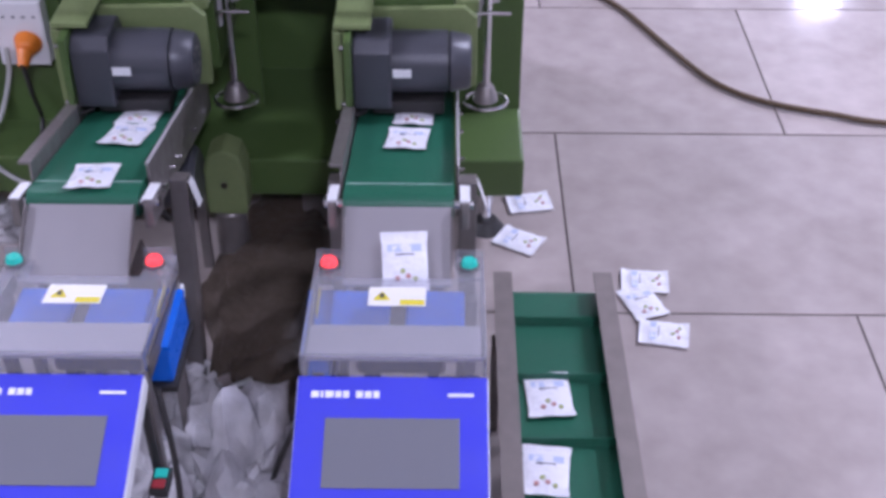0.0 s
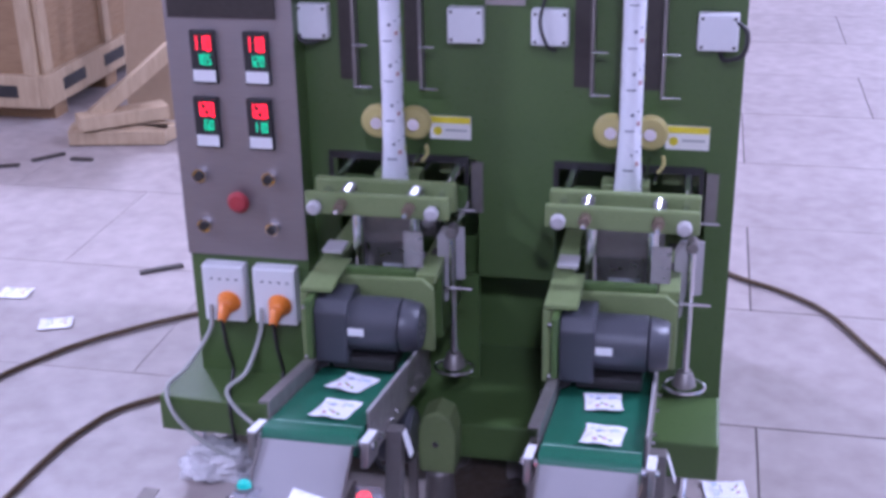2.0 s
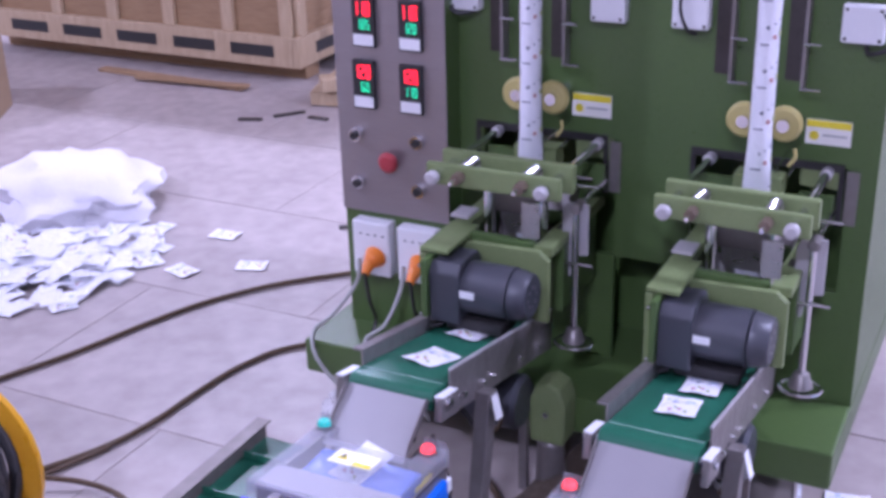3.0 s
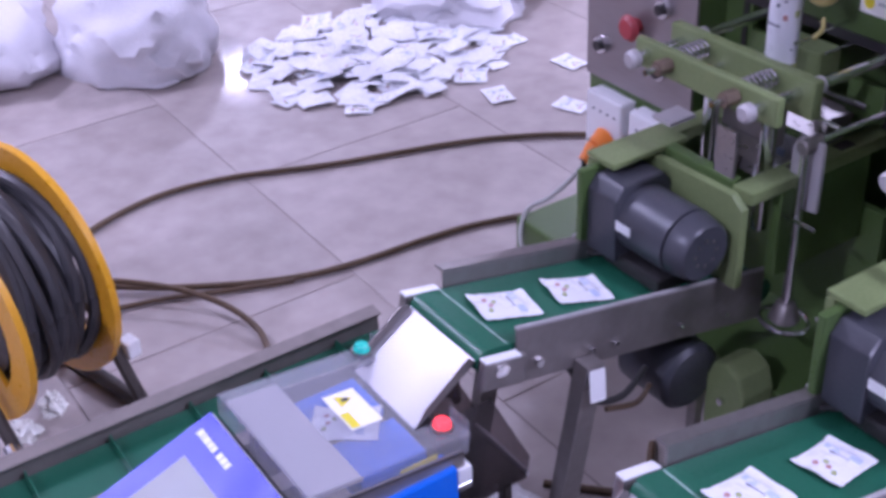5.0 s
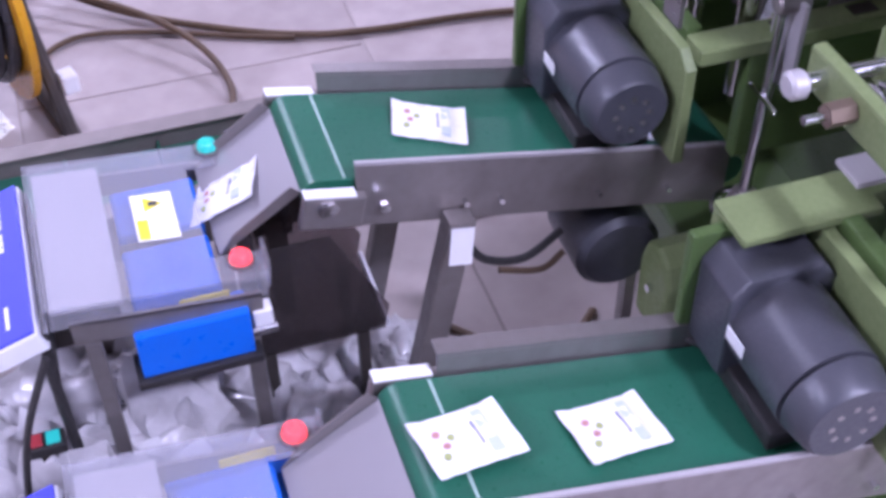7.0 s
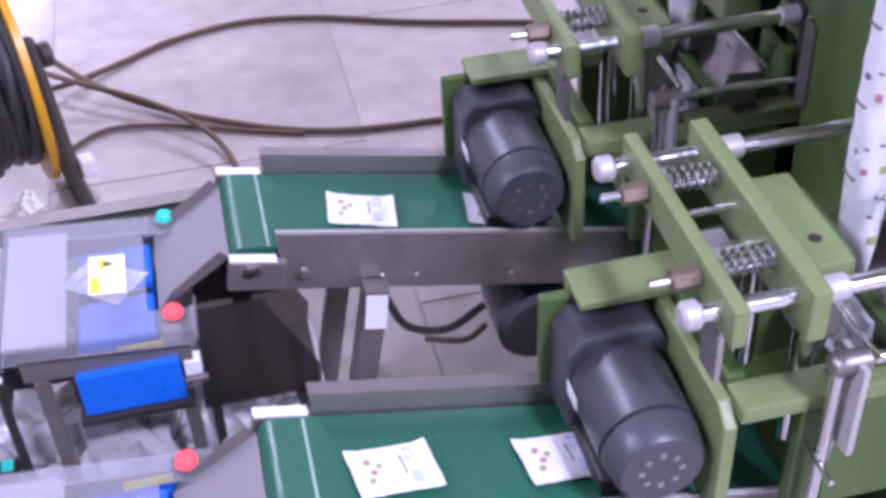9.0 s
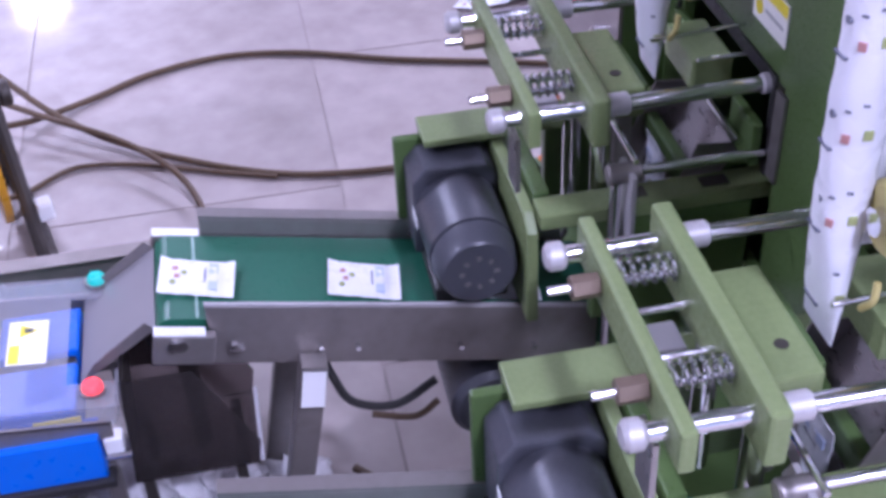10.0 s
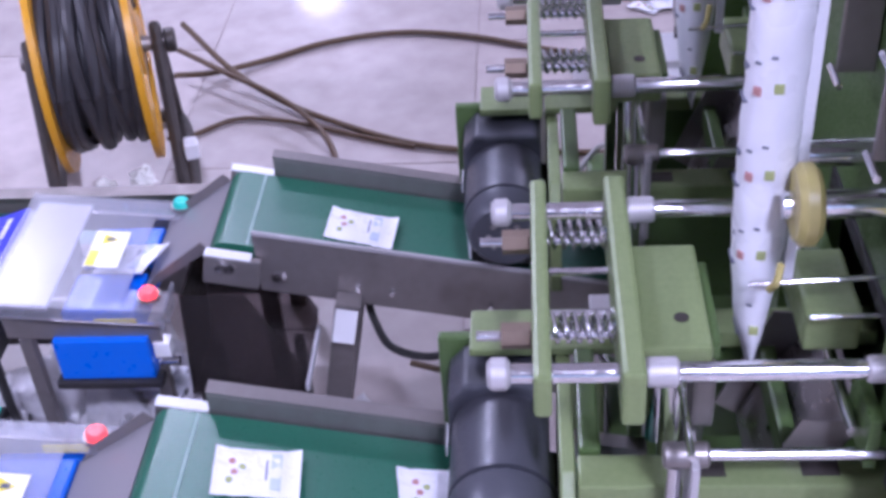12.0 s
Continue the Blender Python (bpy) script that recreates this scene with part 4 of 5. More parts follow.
cable("brown rubber cable running to the machine's base", [(-1.36, -0.94, 0.09), (-1.25, -0.825, 0.04), (-1.15, -0.70, 0.015), (-1.055, -0.55, 0.008), (-0.99, -0.42, 0.008), (-0.963, -0.3, 0.008), (-0.952, -0.15, 0.008), (-0.93, -0.02, 0.008), (-0.86, 0.11, 0.008), (-0.6, 0.3, 0.008)], 0.0062)
cable("brown rubber cable on the floor by the drum", [(-1.3, -0.94, 0.06), (-1.21, -0.82, 0.05), (-1.12, -0.705, 0.045), (-1.03, -0.625, 0.04), (-0.95, -0.58, 0.03), (-0.87, -0.562, 0.018), (-0.80, -0.575, 0.008)], 0.0058)
cable("thin brown cable end on the floor", [(-1.0, -0.9, 0.03), (-1.05, -0.865, 0.008), (-1.098, -0.805, 0.007), (-1.105, -0.75, 0.007), (-1.08, -0.655, 0.007), (-1.025, -0.53, 0.007), (-0.985, -0.43, 0.007)], 0.0048)
cable("brown rubber cable snaking across the floor", [(0.2, 1.35, 0.009), (0.4, 1.05, 0.009), (0.56, 0.93, 0.009), (0.665, 0.82, 0.009), (0.76, 0.61, 0.009), (0.84, 0.45, 0.009), (0.93, 0.37, 0.009), (1.06, 0.32, 0.009), (1.2, 0.28, 0.009), (1.7, 0.22, 0.009), (2.6, 0.5, 0.009)], 0.0064)


# ---- cable drum ----
def cable_drum():
    u = thing("cable_drum", "yellow cable drum wound with black cable on a frame", "cable reel", pose(-0.908, -0.963, 0, 0, 0, 16))
    ax, r = 0.268, 0.2
    for y in (-0.082, 0.070):
        bm = bmesh.new()
        n = 40
        prof = [(r, y), (r, y + 0.012), (r - 0.046, y + 0.012), (r - 0.046, y)]
        loops = [[bm.verts.new((rr * math.cos(2 * math.pi * i / n), yy, ax + rr * math.sin(2 * math.pi * i / n))) for rr, yy in prof] for i in range(n)]
        for i in range(n):
            a, b = loops[i], loops[(i + 1) % n]
            for k in range(4):
                bm.faces.new((a[k], b[k], b[(k + 1) % 4], a[(k + 1) % 4]))
        bmesh.ops.recalc_face_normals(bm, faces=bm.faces)
        fl = part("flange", bm, M["yellow"], u, "yellow painted steel flange", True)
        for k in range(3):
            part("spoke", box(-0.02, 0.02, y + 0.002, y + 0.010, 0.03, r - 0.03, m=Matrix.Translation((0, 0, ax)) @ Matrix.Rotation(2 * math.pi * k / 3 + 0.4, 4, "Y")), M["yellow"], fl)
        part("hub_plate", cyl((0, y + 0.001, ax), (0, y + 0.011, ax), 0.06, 28), M["yellow"], fl, "", True)
    part("core", cyl((0, -0.069, ax), (0, 0.069, ax), 0.13, 32), M["coil"], u, "", True)
    random.seed(5)
    for k in range(11):
        y = -0.062 + 0.0124 * k
        rr = 0.141 + 0.022 * random.random()
        ph = random.random() * 6
        pts = [(rr * math.cos(2 * math.pi * i / 32), y + 0.008 * math.sin(4 * math.pi * i / 32 + ph), ax + rr * math.sin(2 * math.pi * i / 32)) for i in range(33)]
        part("cable_turn", tube(pts, 0.011, 8, raw=True), M["coil"], u, "", True)
    part("axle", cyl((0, -0.125, ax), (0, 0.125, ax), 0.014, 16), M["dullsteel"], u, "", True)
    for y in (-0.108, 0.108):
        part("stand_tube", tube([(-0.2, y, 0.012), (-0.17, y, 0.03), (-0.02, y, ax), (0.02, y, ax), (0.17, y, 0.03), (0.2, y, 0.012)], 0.011), M["dark"], u, "dark steel stand tube", True)
    loop = [(-0.2, 0.0, 0.014), (-0.19, -0.085, 0.014), (-0.13, -0.118, 0.014), (0.13, -0.118, 0.014), (0.195, -0.085, 0.014), (0.205, 0.0, 0.014), (0.195, 0.085, 0.014), (0.13, 0.118, 0.014), (-0.13, 0.118, 0.014), (-0.19, 0.085, 0.014), (-0.2, 0.0, 0.014)]
    part("base_loop", tube(loop, 0.0135, 10), M["dark"], u, "dark bent tube base", True)
    part("socket_block", box(0.106, 0.136, 0.1185, 0.144, 0.10, 0.132, 0.005), M["white"], u, "white socket block")
    part("axle_knob", cyl((0, 0.12, ax), (0, 0.14, ax), 0.022, 16, bev=0.004), M["dark"], u, "", True)
    return u


cable_drum()


# ---- crates, boxes and bags ----
def crate():
    u = thing("plywood_crate", "large pale plywood crate with dark handling slots", "crate", pose(-2.1, 2.04, 0))
    W, D, H = 1.62, 1.1, 1.15
    for y in (0.06, 0.5, 0.98):
        part("skid", box(-W, 0, y, y + 0.1, 0, 0.065, 0.004), M["wood"], u)
    part("bottom_beam", box(-W, 0.0, -0.03, -0.0005, 0.066, 0.19, 0.004), M["plank"], u, "pale pine beam with hand slots")
    part("side_beam", box(0.0005, 0.03, -0.0295, D, 0.066, 0.19, 0.004), M["plank"], u, "pale pine beam with hand slots")
    part("front_panel", box(-W, 0, 0.0, 0.016, 0.066, H), M["wood"], u)
    part("side_panel", box(-0.016, 0, 0.017, D, 0.066, H), M["wood"], u)
    part("side_panel", box(-W, -W + 0.016, 0.017, D, 0.066, H), M["wood"], u)
    part("back_panel", box(-W + 0.017, -0.017, D - 0.016, D, 0.066, H), M["wood"], u)
    part("top_panel", box(-W, 0, 0, D, H + 0.001, H + 0.018), M["wood"], u)
    for x in (-W, -1.25, -0.94, -0.64, -0.34, -0.06):
        part("batten", box(x, x + 0.055, -0.022, -0.0005, 0.191, H, 0.003), M["plank"], u)
    for y in (0.0, 0.5, 1.0):
        part("batten", box(0.0005, 0.022, y, y + 0.055, 0.191, H, 0.003), M["plank"], u)
    # Open slots drawn as black blocks, their inner shade put into the colour.
    for x0 in (-1.49, -1.19, -0.89, -0.59, -0.30):
        part("slot", box(x0, x0 + 0.21, -0.032, -0.0285, 0.105, 0.152), M["black"], u)
    for y0 in (0.1, 0.45):
        part("slot", box(0.0285, 0.032, y0, y0 + 0.18, 0.105, 0.152), M["black"], u)
    return u


crate()
pt = thing("wood_offcuts", "pale pine planks and offcuts stacked by the crate", "timber", pose(-1.72, 1.86, 0))
for k, (x, y, z, L, rz, ry) in enumerate(((0, 0, 0.03, 0.35, 10, 0), (0.02, 0.1, 0.03, 0.34, -15, 0), (0, 0.04, 0.09, 0.32, 40, 0), (0.03, 0.06, 0.2, 0.55, 20, -38))):
    part("plank", box(-L / 2, L / 2, -0.045, 0.045, -0.025, 0.025, 0.003, m=pose(x, y, z, 0, ry, rz)), M["plank"], pt)
pk = thing("loose_boards", "two thin brown boards lying before the crate", "timber", pose(-2.55, 1.86, 0))
part("board", box(-0.45, 0.3, 0.0, 0.05, 0.001, 0.013, 0.002, m=pose(0, 0, 0, 0, 0, -2)), M["wood"], pk)
part("board", box(-0.3, 0.22, -0.03, 0.01, 0.0135, 0.024, 0.002, m=pose(0.1, 0, 0, 0, 0, 5)), M["wood"], pk)
bx = thing("cardboard_box", "closed brown cardboard box on the floor", "box", pose(-2.79, 1.02, 0, 0, 0, 30))
part("carton", box(-0.55, 0.0, 0.0, 0.4, 0.001, 0.34, 0.004), M["card"], bx)
part("tape", box(-0.551, 0.001, 0.18, 0.225, 0.3405, 0.3412), M["paper"], bx)
bx = thing("cardboard_sheet", "tall brown cardboard sheet leaning by the planks", "cardboard", pose(-1.62, 2.15, 0, -12, 0, 4))
part("sheet", box(-0.2, 0.25, 0, 0.02, 0.0, 1.3), M["card"], bx)


def lump(name, label, cat, c, size, seed, m, rough=0.22, group=""):
    bm = bmesh.new()
    bmesh.ops.create_icosphere(bm, subdivisions=4, radius=1)
    for v in bm.verts:
        d = v.co.copy()
        k = 1 + rough * noise.noise(d * 1.7 + Vector((seed, 0, 0))) + rough * 0.5 * noise.noise(d * 4.5 + Vector((0, seed, 0))) + rough * 0.22 * abs(noise.noise(d * 11 + Vector((0, 0, seed))))
        z = d.z * k
        v.co = Vector((d.x * k * size[0], d.y * k * size[1], max(z, -0.35 + 0.04 * d.x) * size[2] + 0.35 * size[2]))
    bmesh.ops.translate(bm, verts=bm.verts, vec=c)
    return tagged(obj(name, bm, m, smooth=True), label, cat, group)


def sack(label, x, y, a, b, h, seed, rough, tie):
    u = thing("plastic_sack", label, "sack", None, "sacks")
    body = lump("sack_body", "", "", (x, y, 0), (a, b, h), seed, M["bag"], rough)
    body.parent = u
    if tie:
        top = 1.2 * h
        neck = part("neck", cyl((x - 0.02, y + 0.02, top - 0.05), (x - 0.07, y + 0.05, top + 0.03), 0.018, 14, 0.05), M["bag"], u, "gathered open neck", True)
        for v in neck.data.vertices:
            v.co += 0.012 * Vector(noise.noise_vector(v.co * 40))
        part("tie", cyl((x - 0.028, y + 0.025, top - 0.036), (x - 0.036, y + 0.03, top - 0.024), 0.027, 14), M["black"], u, "black cord tied round the neck")


sack("full white plastic sack slumped on the floor", -2.2, -0.24, 0.25, 0.2, 0.15, 3.1, 0.22, True)
sack("full white plastic sack slumped on the floor", -2.42, -0.62, 0.27, 0.22, 0.15, 11.4, 0.22, True)
sack("open white sack spilling sachets on the floor", -2.03, 0.64, 0.28, 0.22, 0.105, 7.7, 0.3, False)


# ---- sachets ----
def sachet_mesh():
    """A filled sachet, 62 x 82 mm, flat at its crimped ends."""
    bm = bmesh.new()
    nx, ny, L, W = 8, 12, 0.082, 0.062
    def h(i, j):
        u, v = i / nx * 2 - 1, j / ny * 2 - 1
        puff = max(0, 1 - u * u) ** 0.6 * max(0, 1 - (abs(v) / 0.8) ** 2.5) ** 0.7 if abs(v) < 0.8 else 0
        return puff * (0.0042 + 0.0016 * noise.noise((u * 2.1, v * 2.6, 3)))
    top, bot = {}, {}
    for i in range(nx + 1):
        for j in range(ny + 1):
            x, y = (i / nx - 0.5) * W, (j / ny - 0.5) * L
            w = 1 - 0.05 * (abs(j / ny * 2 - 1) < 0.8)
            lift = 0.0018 * noise.noise((i * 0.4, j * 0.5, 9)) + 0.0022 * max(0, abs(j / ny * 2 - 1) - 0.75) * 4
            z = 0.0035 + lift
            top[i, j] = bm.verts.new((x * w, y, z + 0.0005 + h(i, j)))
            bot[i, j] = bm.verts.new((x * w, y, max(0.0003, z - 0.0005 - 0.5 * h(i, j))))
    for i in range(nx):
        for j in range(ny):
            bm.faces.new((top[i, j], top[i + 1, j], top[i + 1, j + 1], top[i, j + 1]))
            bm.faces.new((bot[i, j], bot[i, j + 1], bot[i + 1, j + 1], bot[i + 1, j]))
    for i in range(nx):
        bm.faces.new((top[i, 0], bot[i, 0], bot[i + 1, 0], top[i + 1, 0]))
        bm.faces.new((top[i, ny], top[i + 1, ny], bot[i + 1, ny], bot[i, ny]))
    for j in range(ny):
        bm.faces.new((top[0, j], top[0, j + 1], bot[0, j + 1], bot[0, j]))
        bm.faces.new((top[nx, j], bot[nx, j], bot[nx, j + 1], top[nx, j + 1]))
    return bm


def make_sachet():
    u = thing("sachet", "white filled sachet with small coloured print", "sachet", None, "sachets")
    part("pouch", sachet_mesh(), M["sachet"], u, "", True)
    for x, y, m, h in ((-0.010, -0.024, "ink_rose", 0.0078), (0.004, -0.021, "ink_rose", 0.0084), (-0.003, -0.014, "ink_olive", 0.0084), (0.013, -0.025, "ink_olive", 0.0076)):
        part("print_dot", cyl((x, y, h - 0.003), (x, y, h), 0.0034, 10), M[m], u)
    part("print_band", box(-0.022, 0.022, 0.013, 0.023, 0.004, 0.0076), M["ink_pale"], u)
    part("print_bar", box(-0.012, 0.012, 0.008, 0.0098, 0.005, 0.0086), M["ink_grey"], u)
    return u


first = make_sachet()
first.matrix_basis = pose(0.415, -0.005, 0.001, 0, 0, 100)


def lay(x, y, z=0.001, rz=0, rx=0, ry=0):
    return copy_thing(first, pose(x, y, z, rx, ry, rz))


for x, y, rz in ((0.392, -0.125, 60), (0.605, -0.24, 85), (0.595, -0.30, 20), (0.62, -0.378, 80), (-1.638, 0.512, 80), (-1.434, 0.604, 95), (-1.394, 0.35, 75), (-1.239, 0.454, 110), (-1.557, 0.051, 60), (-1.695, -0.058, 20), (-1.53, 0.374, 40), (-1.64, 0.565, 0)):
    lay(x, y, 0.001, rz)
random.seed(11)
for k in range(150):
    a, r = random.uniform(0, 6.28), random.random() ** 0.6
    x, y = -1.80 + 0.30 * r * math.cos(a), 0.25 + 0.34 * r * math.sin(a)
    if (x + 2.1) ** 2 / 0.09 + (y - 0.62) ** 2 / 0.06 < 0.8:
        continue
    over = 180 if random.random() < 0.75 else 0  # most lie with their print down
    lay(x, y, 0.002 + 0.05 * max(0, 1 - r) * random.random() + (0.01 if over else 0), random.uniform(0, 360), over + random.uniform(-12, 12), random.uniform(-12, 12))

# loose scraps on the floor
for x, y, L, rz in ((-2.0, 1.55, 0.09, 20), (-1.9, 1.66, 0.12, 50), (-1.77, 1.655, 0.08, 0), (-1.11, 0.815, 0.12, 35)):
    tagged(obj("wood_splinter", box(-L / 2, L / 2, -0.01, 0.01, 0.0005, 0.009, 0.002, m=pose(x, y, 0, 0, 0, rz)), M["dark"]), "dark wood splinter lying on the floor", "scrap", "floor scraps")

# clutter between the two counting boxes
lump("plastic_wrap", "crumpled clear plastic wrap on the floor", "wrapping", (-0.01, -0.76, 0.0), (0.07, 0.10, 0.11), 1.3, M["wrap"], 0.8)
lump("plastic_wrap", "crumpled clear plastic wrap on the floor", "wrapping", (0.03, -0.93, 0.0), (0.06, 0.08, 0.08), 5.2, M["wrap"], 0.8)
lump("plastic_wrap", "crumpled clear plastic wrap on the floor", "wrapping", (-0.1, -0.9, 0.0), (0.06, 0.09, 0.11), 8.2, M["wrap"], 0.8)
for k, pts in enumerate(([(-0.02, -0.62, 0.12), (-0.05, -0.7, 0.16), (-0.045, -0.77, 0.12), (-0.03, -0.84, 0.05), (0.02, -0.92, 0.03)], [(0.08, -0.84, 0.26), (0.04, -0.82, 0.14), (0.02, -0.84, 0.06), (0.05, -0.88, 0.05), (0.07, -0.84, 0.12)], [(-0.08, -0.86, 0.33), (-0.062, -0.9, 0.24), (-0.06, -0.93, 0.1), (-0.05, -0.96, 0.02)])):
    tagged(obj("hanging_cable", tube(pts, 0.004), M["black" if k != 0 else "grey_cable"], smooth=True), "thin cable hanging between the counting boxes", "cable")

# Dark cloth lumps stand in for the stained and shaded floor between the lanes.
lump("oily_shade_cloth", "dark brown crumpled cloth standing for stained, shaded floor", "cloth", (-0.03, -0.27, 0.0), (0.10, 0.24, 0.035), 2.2, M["cloth"], 0.45)
lump("oily_shade_cloth", "dark brown crumpled cloth standing for stained, shaded floor", "cloth", (0.0, -0.53, 0.0), (0.07, 0.1, 0.04), 6.4, M["cloth"], 0.5)
for x, y, a, b, h, sd in ((-0.15, -0.78, 0.09, 0.10, 0.07, 2.9), (-0.06, -0.68, 0.06, 0.07, 0.08, 4.4), (-0.19, -0.98, 0.09, 0.08, 0.09, 6.1), (-0.06, -1.05, 0.08, 0.08, 0.08, 9.3), (-0.28, -0.88, 0.07, 0.09, 0.07, 12.2)):
    lump("plastic_wrap", "crumpled clear plastic wrap on the floor", "wrapping", (x, y, 0), (a, b, h), sd, M["wrap"], 0.55)
for x, y, a, b, h, sd in ((-0.25, -0.66, 0.085, 0.07, 0.075, 21.3), (-0.19, -0.75, 0.09, 0.07, 0.10, 23.1), (-0.31, -0.78, 0.08, 0.08, 0.09, 26.4), (-0.17, -0.60, 0.06, 0.05, 0.05, 28.8), (-0.24, -0.55, 0.055, 0.045, 0.04, 31.2)):
    lump("plastic_wrap", "grey crumpled plastic wrap under the counting box", "wrapping", (x, y, 0), (a, b, h), sd, M["wrap"], 0.55)
lump("plastic_wrap", "pale crumpled plastic bag beside the machine's foot", "wrapping", (-0.585, -0.11, 0), (0.07, 0.05, 0.045), 15.5, M["wrap"], 0.5)
# Pale lumps added in place of brightly lit floor beside the reject bin.
for x, y, a, b, h, sd in ((-0.17, -0.50, 0.06, 0.045, 0.03, 41.0), (-0.25, -0.47, 0.05, 0.04, 0.025, 43.5), (-0.115, -0.56, 0.04, 0.05, 0.03, 47.1)):
    lump("plastic_wrap", "pale crumpled lump standing for brightly lit floor by the bin", "wrapping", (x, y, 0), (a, b, h), sd, M["wrap"], 0.6)
gh = thing("gear_housing", "green rounded gear housing on a grey foot", "gearbox", pose(-0.115, -0.168, 0))
part("housing", prism([(-0.034, 0.105), (0.034, 0.105), (0.036, 0.19), (0.026, 0.222), (0.0, 0.234), (-0.026, 0.222), (-0.036, 0.19)], -0.024, 0.038, "y", bev=0.006), M["green_light"], gh)
part("foot", cyl((0, 0, 0.0), (0, 0, 0.104), 0.03, 24, 0.026, bev=0.005), M["dullsteel"], gh, "grey metal foot", True)
part("flange_bolt", cyl((0, -0.0245, 0.17), (0, -0.031, 0.17), 0.006, 6), M["chrome"], gh)
# A thin bent brown tube along the floor.
tagged(obj("brown_strip", tube([(-0.27, -0.39, 0.006), (-0.2, -0.325, 0.006), (-0.165, -0.29, 0.006), (-0.185, -0.26, 0.006), (-0.24, -0.2, 0.006)], 0.006), M["cable"], smooth=True), "bent thin brown strip on the floor", "scrap")
for x, y, z, sd in ((-0.90, -0.93, 0.045, 51.0), (-0.86, -0.99, 0.045, 53.0)):
    lump("paper_scrap", "white crumpled paper scrap under the cable drum", "scrap", (x, y, 0), (0.024, 0.02, 0.02), sd, M["paper"], 0.6)
sw = thing("rocker_switch", "small lit green and red switch on a black cable", "switch", pose(-0.088, -0.888, 0.19))
part("switch_body", box(-0.012, 0.012, -0.02, 0.02, 0.0, 0.014, 0.003), M["black"], sw)
part("lit_key", box(-0.008, 0.008, 0.001, 0.015, 0.0142, 0.017, 0.001), M["green_lamp"], sw)
part("dark_key", box(-0.008, 0.008, -0.016, -0.003, 0.0142, 0.017, 0.001), M["red_stop"], sw)
part("switch_post", box(-0.008, 0.008, -0.008, 0.008, -0.2, -0.0005), M["dark"], sw)

# ---- floor slabs ----
TX, TY, G = 0.945, 0.572, 0.0022
slab = box(-TX / 2 + G, TX / 2 - G, -TY / 2 + G, TY / 2 - G, -0.012, 0.0)
slab_me = bpy.data.meshes.new("slab")
slab.to_mesh(slab_me)
slab.free()
slab_me.materials.append(M["slab"])
rest_v, rest_f = [], []
row = -19
while True:
    yc = 0.25 + (row + 0.5) * TY
    if yc - TY / 2 > hy1:
        break
    shift = 0.48 if row % 2 else 0.48 + TX / 2
    for k in range(-20, 16):
        xc = shift + (k + 0.5) * TX
        if xc + TX / 2 < hx0 or xc - TX / 2 > hx1 or yc + TY / 2 < hy0:
            continue
        if -4.2 < xc < 2.4 and -2.2 < yc < 5.0:
            o = new("floor_slab", slab_me)
            o.parent = sheet
            o.location = (xc, yc, 0.0006 * random.random())
        else:
            i = len(rest_v)
            for dx, dy in ((-1, -1), (1, -1), (1, 1), (-1, 1)):
                rest_v.append((min(hx1, max(hx0, xc + dx * (TX / 2 - G))), min(hy1, max(hy0, yc + dy * (TY / 2 - G))), 0.0))
            rest_f.append((i, i + 1, i + 2, i + 3))
    row += 1
me = bpy.data.meshes.new("floor_slabs")
me.from_pydata(rest_v, [], rest_f)
me.materials.append(M["slab"])
tagged(new("far_floor_slabs", me), "grey-pink polished stone slabs", kind="stuff").parent = sheet


# ---- what moves ----
CYCLE = 1.5
V = 0.108
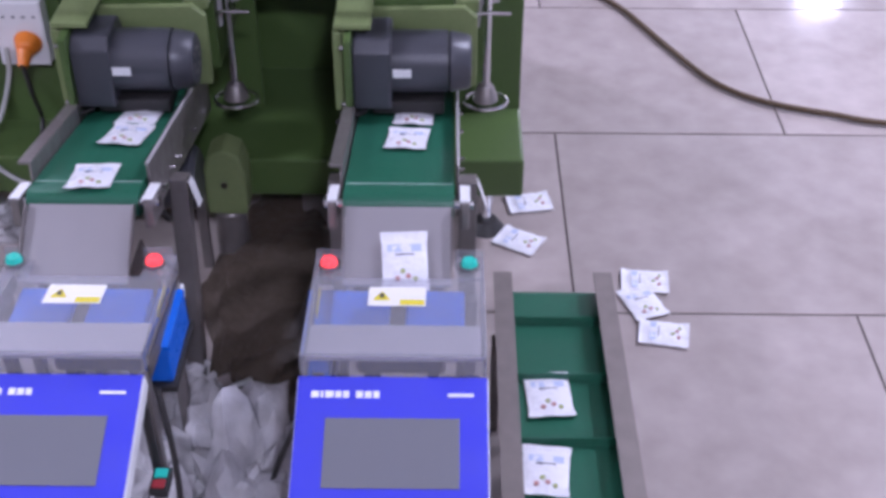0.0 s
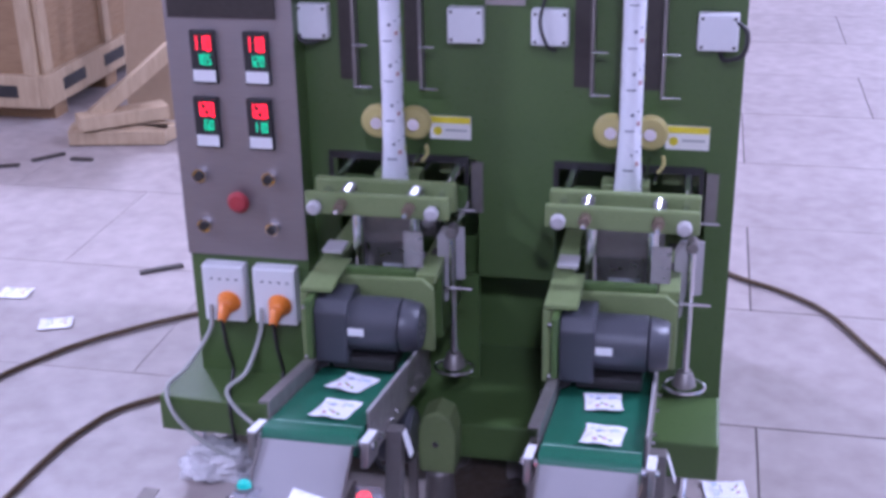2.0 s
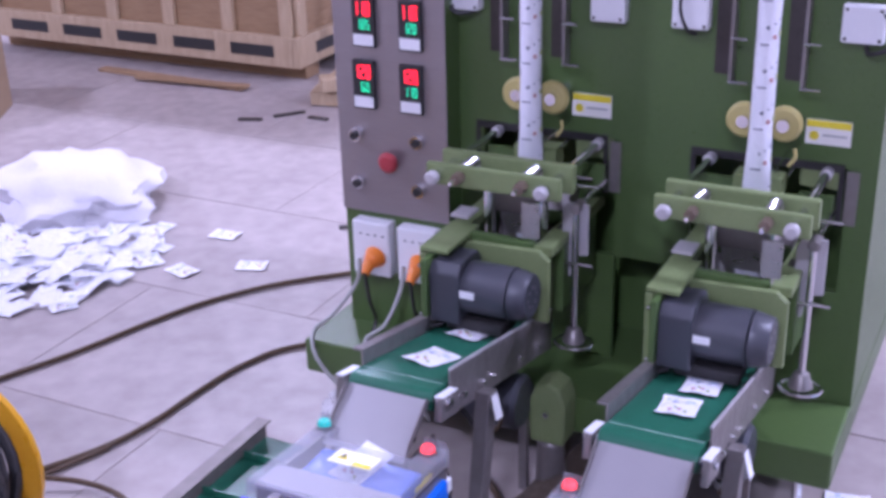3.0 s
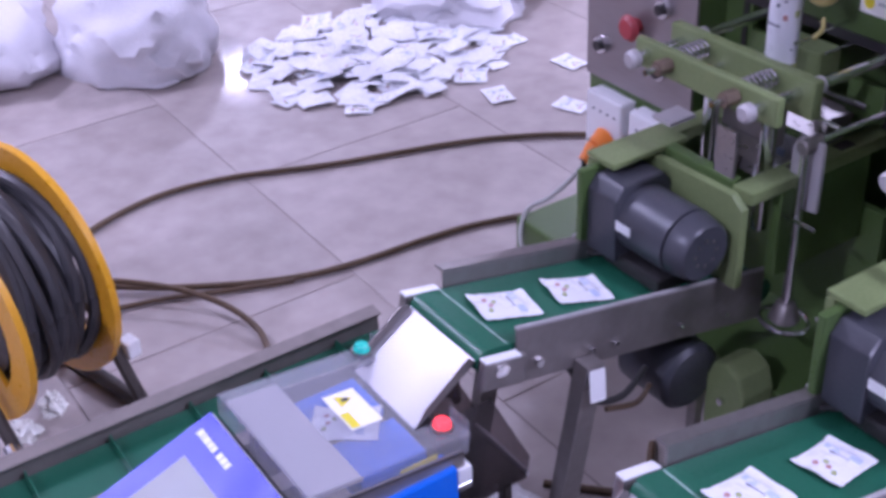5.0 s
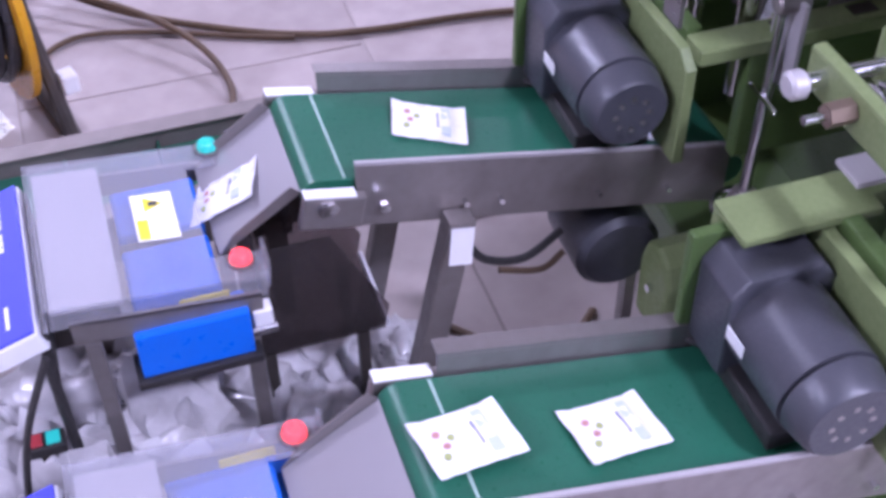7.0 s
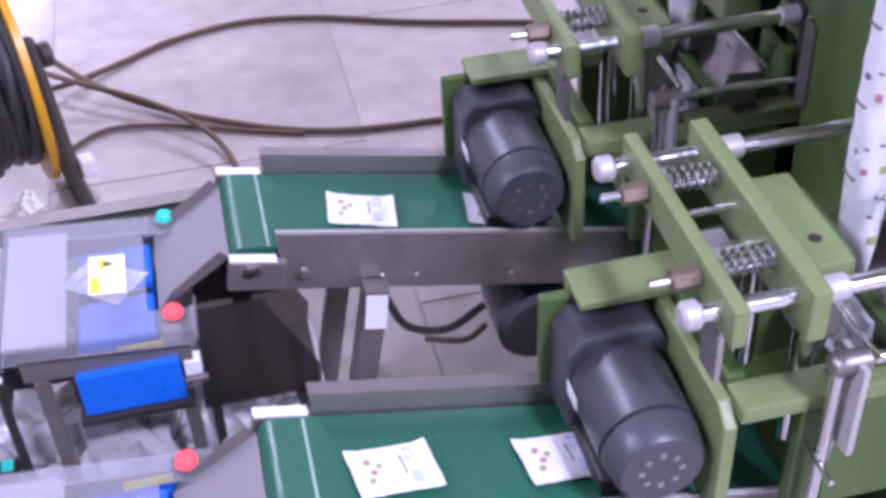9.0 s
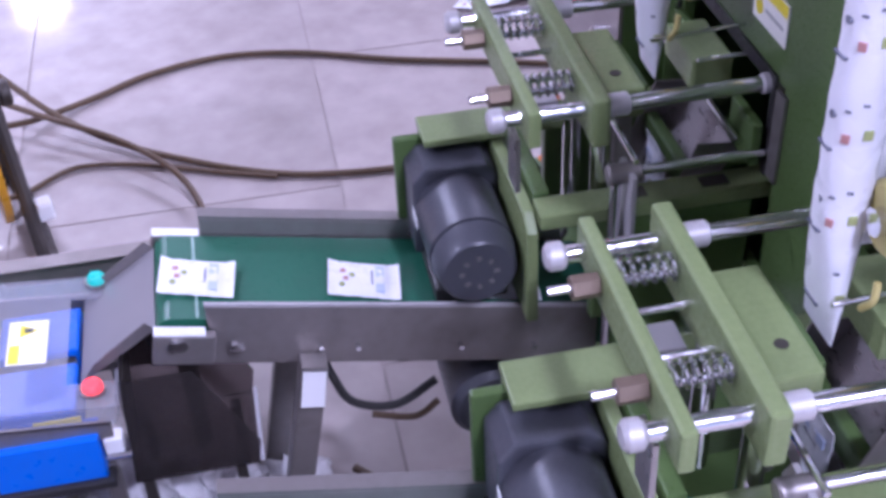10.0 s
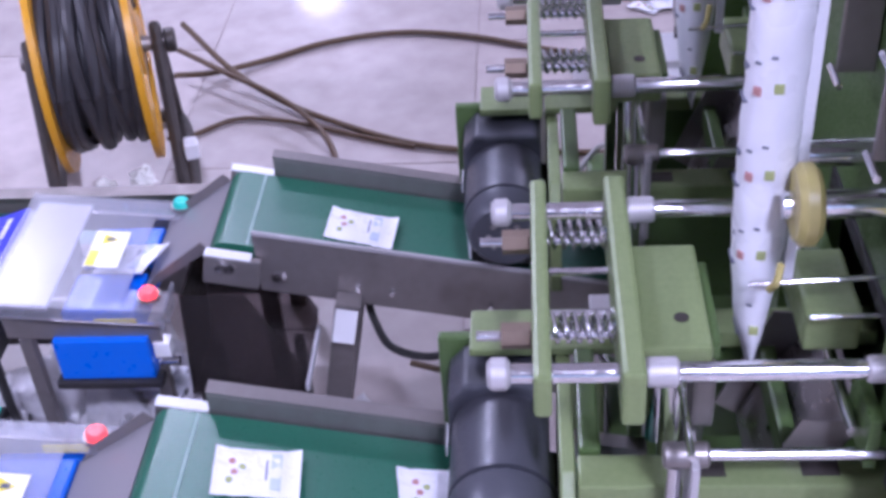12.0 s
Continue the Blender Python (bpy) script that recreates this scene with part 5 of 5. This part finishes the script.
# for each belt: cycle in which the sachet falls, its x on the belt, its turn, and known (seconds, y) on the belt
RIDES = (
    (LANES[0], ((-3, -0.219, 3, ((0.0, -0.535), (0.08, -0.566))), (-2, -0.211, -6, ((0.0, -0.376), (0.5, -0.422), (1.0, -0.465), (1.5, -0.522), (1.66, -0.566))), (-1, -0.209, -4, ((0.0, -0.291), (0.5, -0.333), (1.0, -0.376), (1.5, -0.420), (2.0, -0.486), (2.5, -0.552))),
                (0, -0.220, -14, ((2.0, -0.355), (2.5, -0.395), (3.2, -0.466))), (1, -0.224, -10, ((3.2, -0.31), (4.8, -0.466), (5.5, -0.545), (5.57, -0.566))), (2, -0.222, -12, ((4.8, -0.354), (5.5, -0.418), (6.0, -0.472), (6.5, -0.52), (6.75, -0.566))),
                (3, -0.232, -16, ((5.5, -0.279), (6.0, -0.326), (6.5, -0.372), (8.2, -0.556))), (4, -0.214, -6, ((8.3, -0.345), (9.0, -0.426), (9.5, -0.477), (10.0, -0.540), (10.1, -0.566))), (5, -0.211, -7, ((9.0, -0.258), (9.5, -0.303), (10.0, -0.358), (10.5, -0.408), (11.0, -0.465), (11.5, -0.52), (11.64, -0.566))),
                (6, -0.208, -4, ((11.0, -0.31), (11.5, -0.354), (12.0, -0.416))), (7, -0.21, 6, ()))),
    (LANES[1], ((-3, 0.207, 10, ((-0.25, -0.566),)), (-2, 0.202, -4, ((0.0, -0.384), (0.5, -0.431), (1.0, -0.483), (1.2, -0.54), (1.27, -0.566))), (-1, 0.210, -3, ((0.0, -0.285), (0.5, -0.312), (1.0, -0.345), (1.5, -0.400), (2.0, -0.494), (2.22, -0.566))), (0, 0.198, 6, ((1.5, -0.264), (2.0, -0.343), (2.5, -0.380), (3.2, -0.445))),
                (1, 0.204, 5, ((2.5, -0.276), (3.2, -0.331), (4.8, -0.489))), (2, 0.200, 10, ((4.8, -0.339), (5.5, -0.406), (6.0, -0.443), (6.5, -0.497))), (3, 0.206, 9, ((6.5, -0.344), (8.2, -0.545))), (4, 0.202, 8, ((8.3, -0.39), (8.5, -0.412), (9.0, -0.468))),
                (5, 0.200, 7, ((8.5, -0.257), (9.0, -0.305), (11.0, -0.525), (11.15, -0.566))), (6, 0.195, 5, ((11.0, -0.361), (11.5, -0.415), (12.0, -0.474))), (7, 0.19, 8, ((12.0, -0.303),)))),
)


def belt_z(y):
    return ztop(y - 0.013) + 0.001


def ride_rows(lx, k, x, turn, seen):
    """Poses of one sachet from film tube to counting box."""
    lean = -math.degrees(SL)
    fall = CYCLE * k + 0.62
    pts = list(seen)
    if pts:
        land_y, t0 = -0.185, pts[0][0] - (-0.185 - pts[0][1]) / V
        if fall + 0.28 < pts[0][0] - 0.2:
            t0 = min(max(t0, fall + 0.28), pts[0][0] - 0.15)
        pts = [(t0, land_y)] + pts
        fall = t0 - 0.28
    else:
        pts = [(fall + 0.28, -0.185)]
    # the belt runs evenly between the known places
    dense = pts[:1]
    for (ta, ya), (tb, yb) in zip(pts, pts[1:]):
        n = max(1, int((tb - ta) / 0.3))
        steps = [i / n for i in range(1, n + 1)]
        if len(dense) == 1 and tb - ta > 0.3:
            steps = [0.05, 0.1] + steps
        dense += [(ta + (tb - ta) * f, ya + (yb - ya) * f) for f in steps]
    pts = dense
    hang = pose(lx, -0.05 + 0.0035 * (k + 3), 0.462, 90, 0, 0)
    rows = [(fall - 1.0, hang), (fall, hang)]
    rows.append((fall + 0.16, pose(lx, -0.10, 0.44, 50, 0, turn / 2)))
    for t, y in pts:
        rows.append((t, pose(x, y, belt_z(y), lean, 0, turn)))
    # over the front roller, down the chute, into the box and through to its shelf
    t, y = pts[-1]
    edge = t + max(0.0, (y + 0.566) / V)
    cx = x
    tail = [(edge, pose(cx, -0.566, belt_z(-0.566), lean + 6, 0, turn)), (edge + 0.1, pose(cx, -0.602, 0.402, 14, 0, turn)), (edge + 0.2, pose(cx, -0.640, 0.374, 34, 0, turn - 4)), (edge + 0.3, pose(cx, -0.672, 0.352, 30, 0, turn - 8)),
            (edge + 0.42, pose(cx + 0.01, -0.735, 0.3395, 0, 0, turn - 20)), (edge + 1.0, pose(cx + 0.01, -0.737, 0.3395, 0, 0, turn - 22)), (edge + 1.15, pose(cx, -0.665, 0.30, 30, 0, turn)), (edge + 1.3, pose(cx, -0.73, 0.105 + 0.006 * (k % 9), 0, 0, turn))]
    rows += [r for r in tail if r[0] > t + 0.02]
    rows.sort(key=lambda r: r[0])
    # cut the rows to the clip, holding the pose at either end
    def at(t):
        if t <= rows[0][0]:
            return rows[0][1]
        for (a, ma), (b, mb) in zip(rows, rows[1:]):
            if a <= t <= b:
                return ma.lerp(mb, (t - a) / max(1e-6, b - a))
        return rows[-1][1]
    inner = [(round(t, 3), m) for t, m in rows if 0.04 < t < 11.96]
    out = [(0.0, at(0.0))]
    for t, m in inner:
        if t - out[-1][0] > 0.04:
            out.append((t, m))
    return out + [(12.0, at(12.0))]


def cycle_rows(make):
    """Rows of a motion that repeats with the machine's cycle."""
    rows = []
    for k in range(9):
        for ph in (0.0, 0.12, 0.45, 0.6, 0.95, 1.15, 1.38):
            t = round(CYCLE * k + ph, 3)
            if t < 11.97:
                rows.append((t, make(ph)))
    return rows + [(12.0, make(0.0))]


def motions():
    for lx, rides in RIDES:
        for k, x, turn, seen in rides:
            walk(copy_thing(first, pose(x, -0.3, 0.4)), ride_rows(lx, k, x, turn, seen))
    for lane, (unit, film) in zip(LANES, UNITS):
        shut = {0.0: 0.0, 0.12: 0.002, 0.45: 0.031, 0.6: 0.033, 0.95: 0.017, 1.15: 0.009, 1.38: 0.002}
        drop = {0.0: -0.05, 0.12: -0.054, 0.45: -0.054, 0.6: 0.0, 0.95: 0.0, 1.15: -0.006, 1.38: -0.046}
        walk(unit, cycle_rows(lambda ph: pose(lane, shut[ph], 0)))
        walk(film, cycle_rows(lambda ph: pose(lane, -0.036, drop[ph])))
    # sachets carried off on the take-off belts
    for x, y, turn in ((0.398, -0.735, 4), (0.386, -0.87, -6), (-0.46, -0.83, 5)):
        walk(copy_thing(first, pose(x, y, 0.201)), [(0.0, pose(x, y, 0.2005, 0, 0, turn)), (4.0, pose(x, y - 0.43, 0.2005, 0, 0, turn)), (12.0, pose(x, y - 0.43, 0.2005, 0, 0, turn))])


motions()
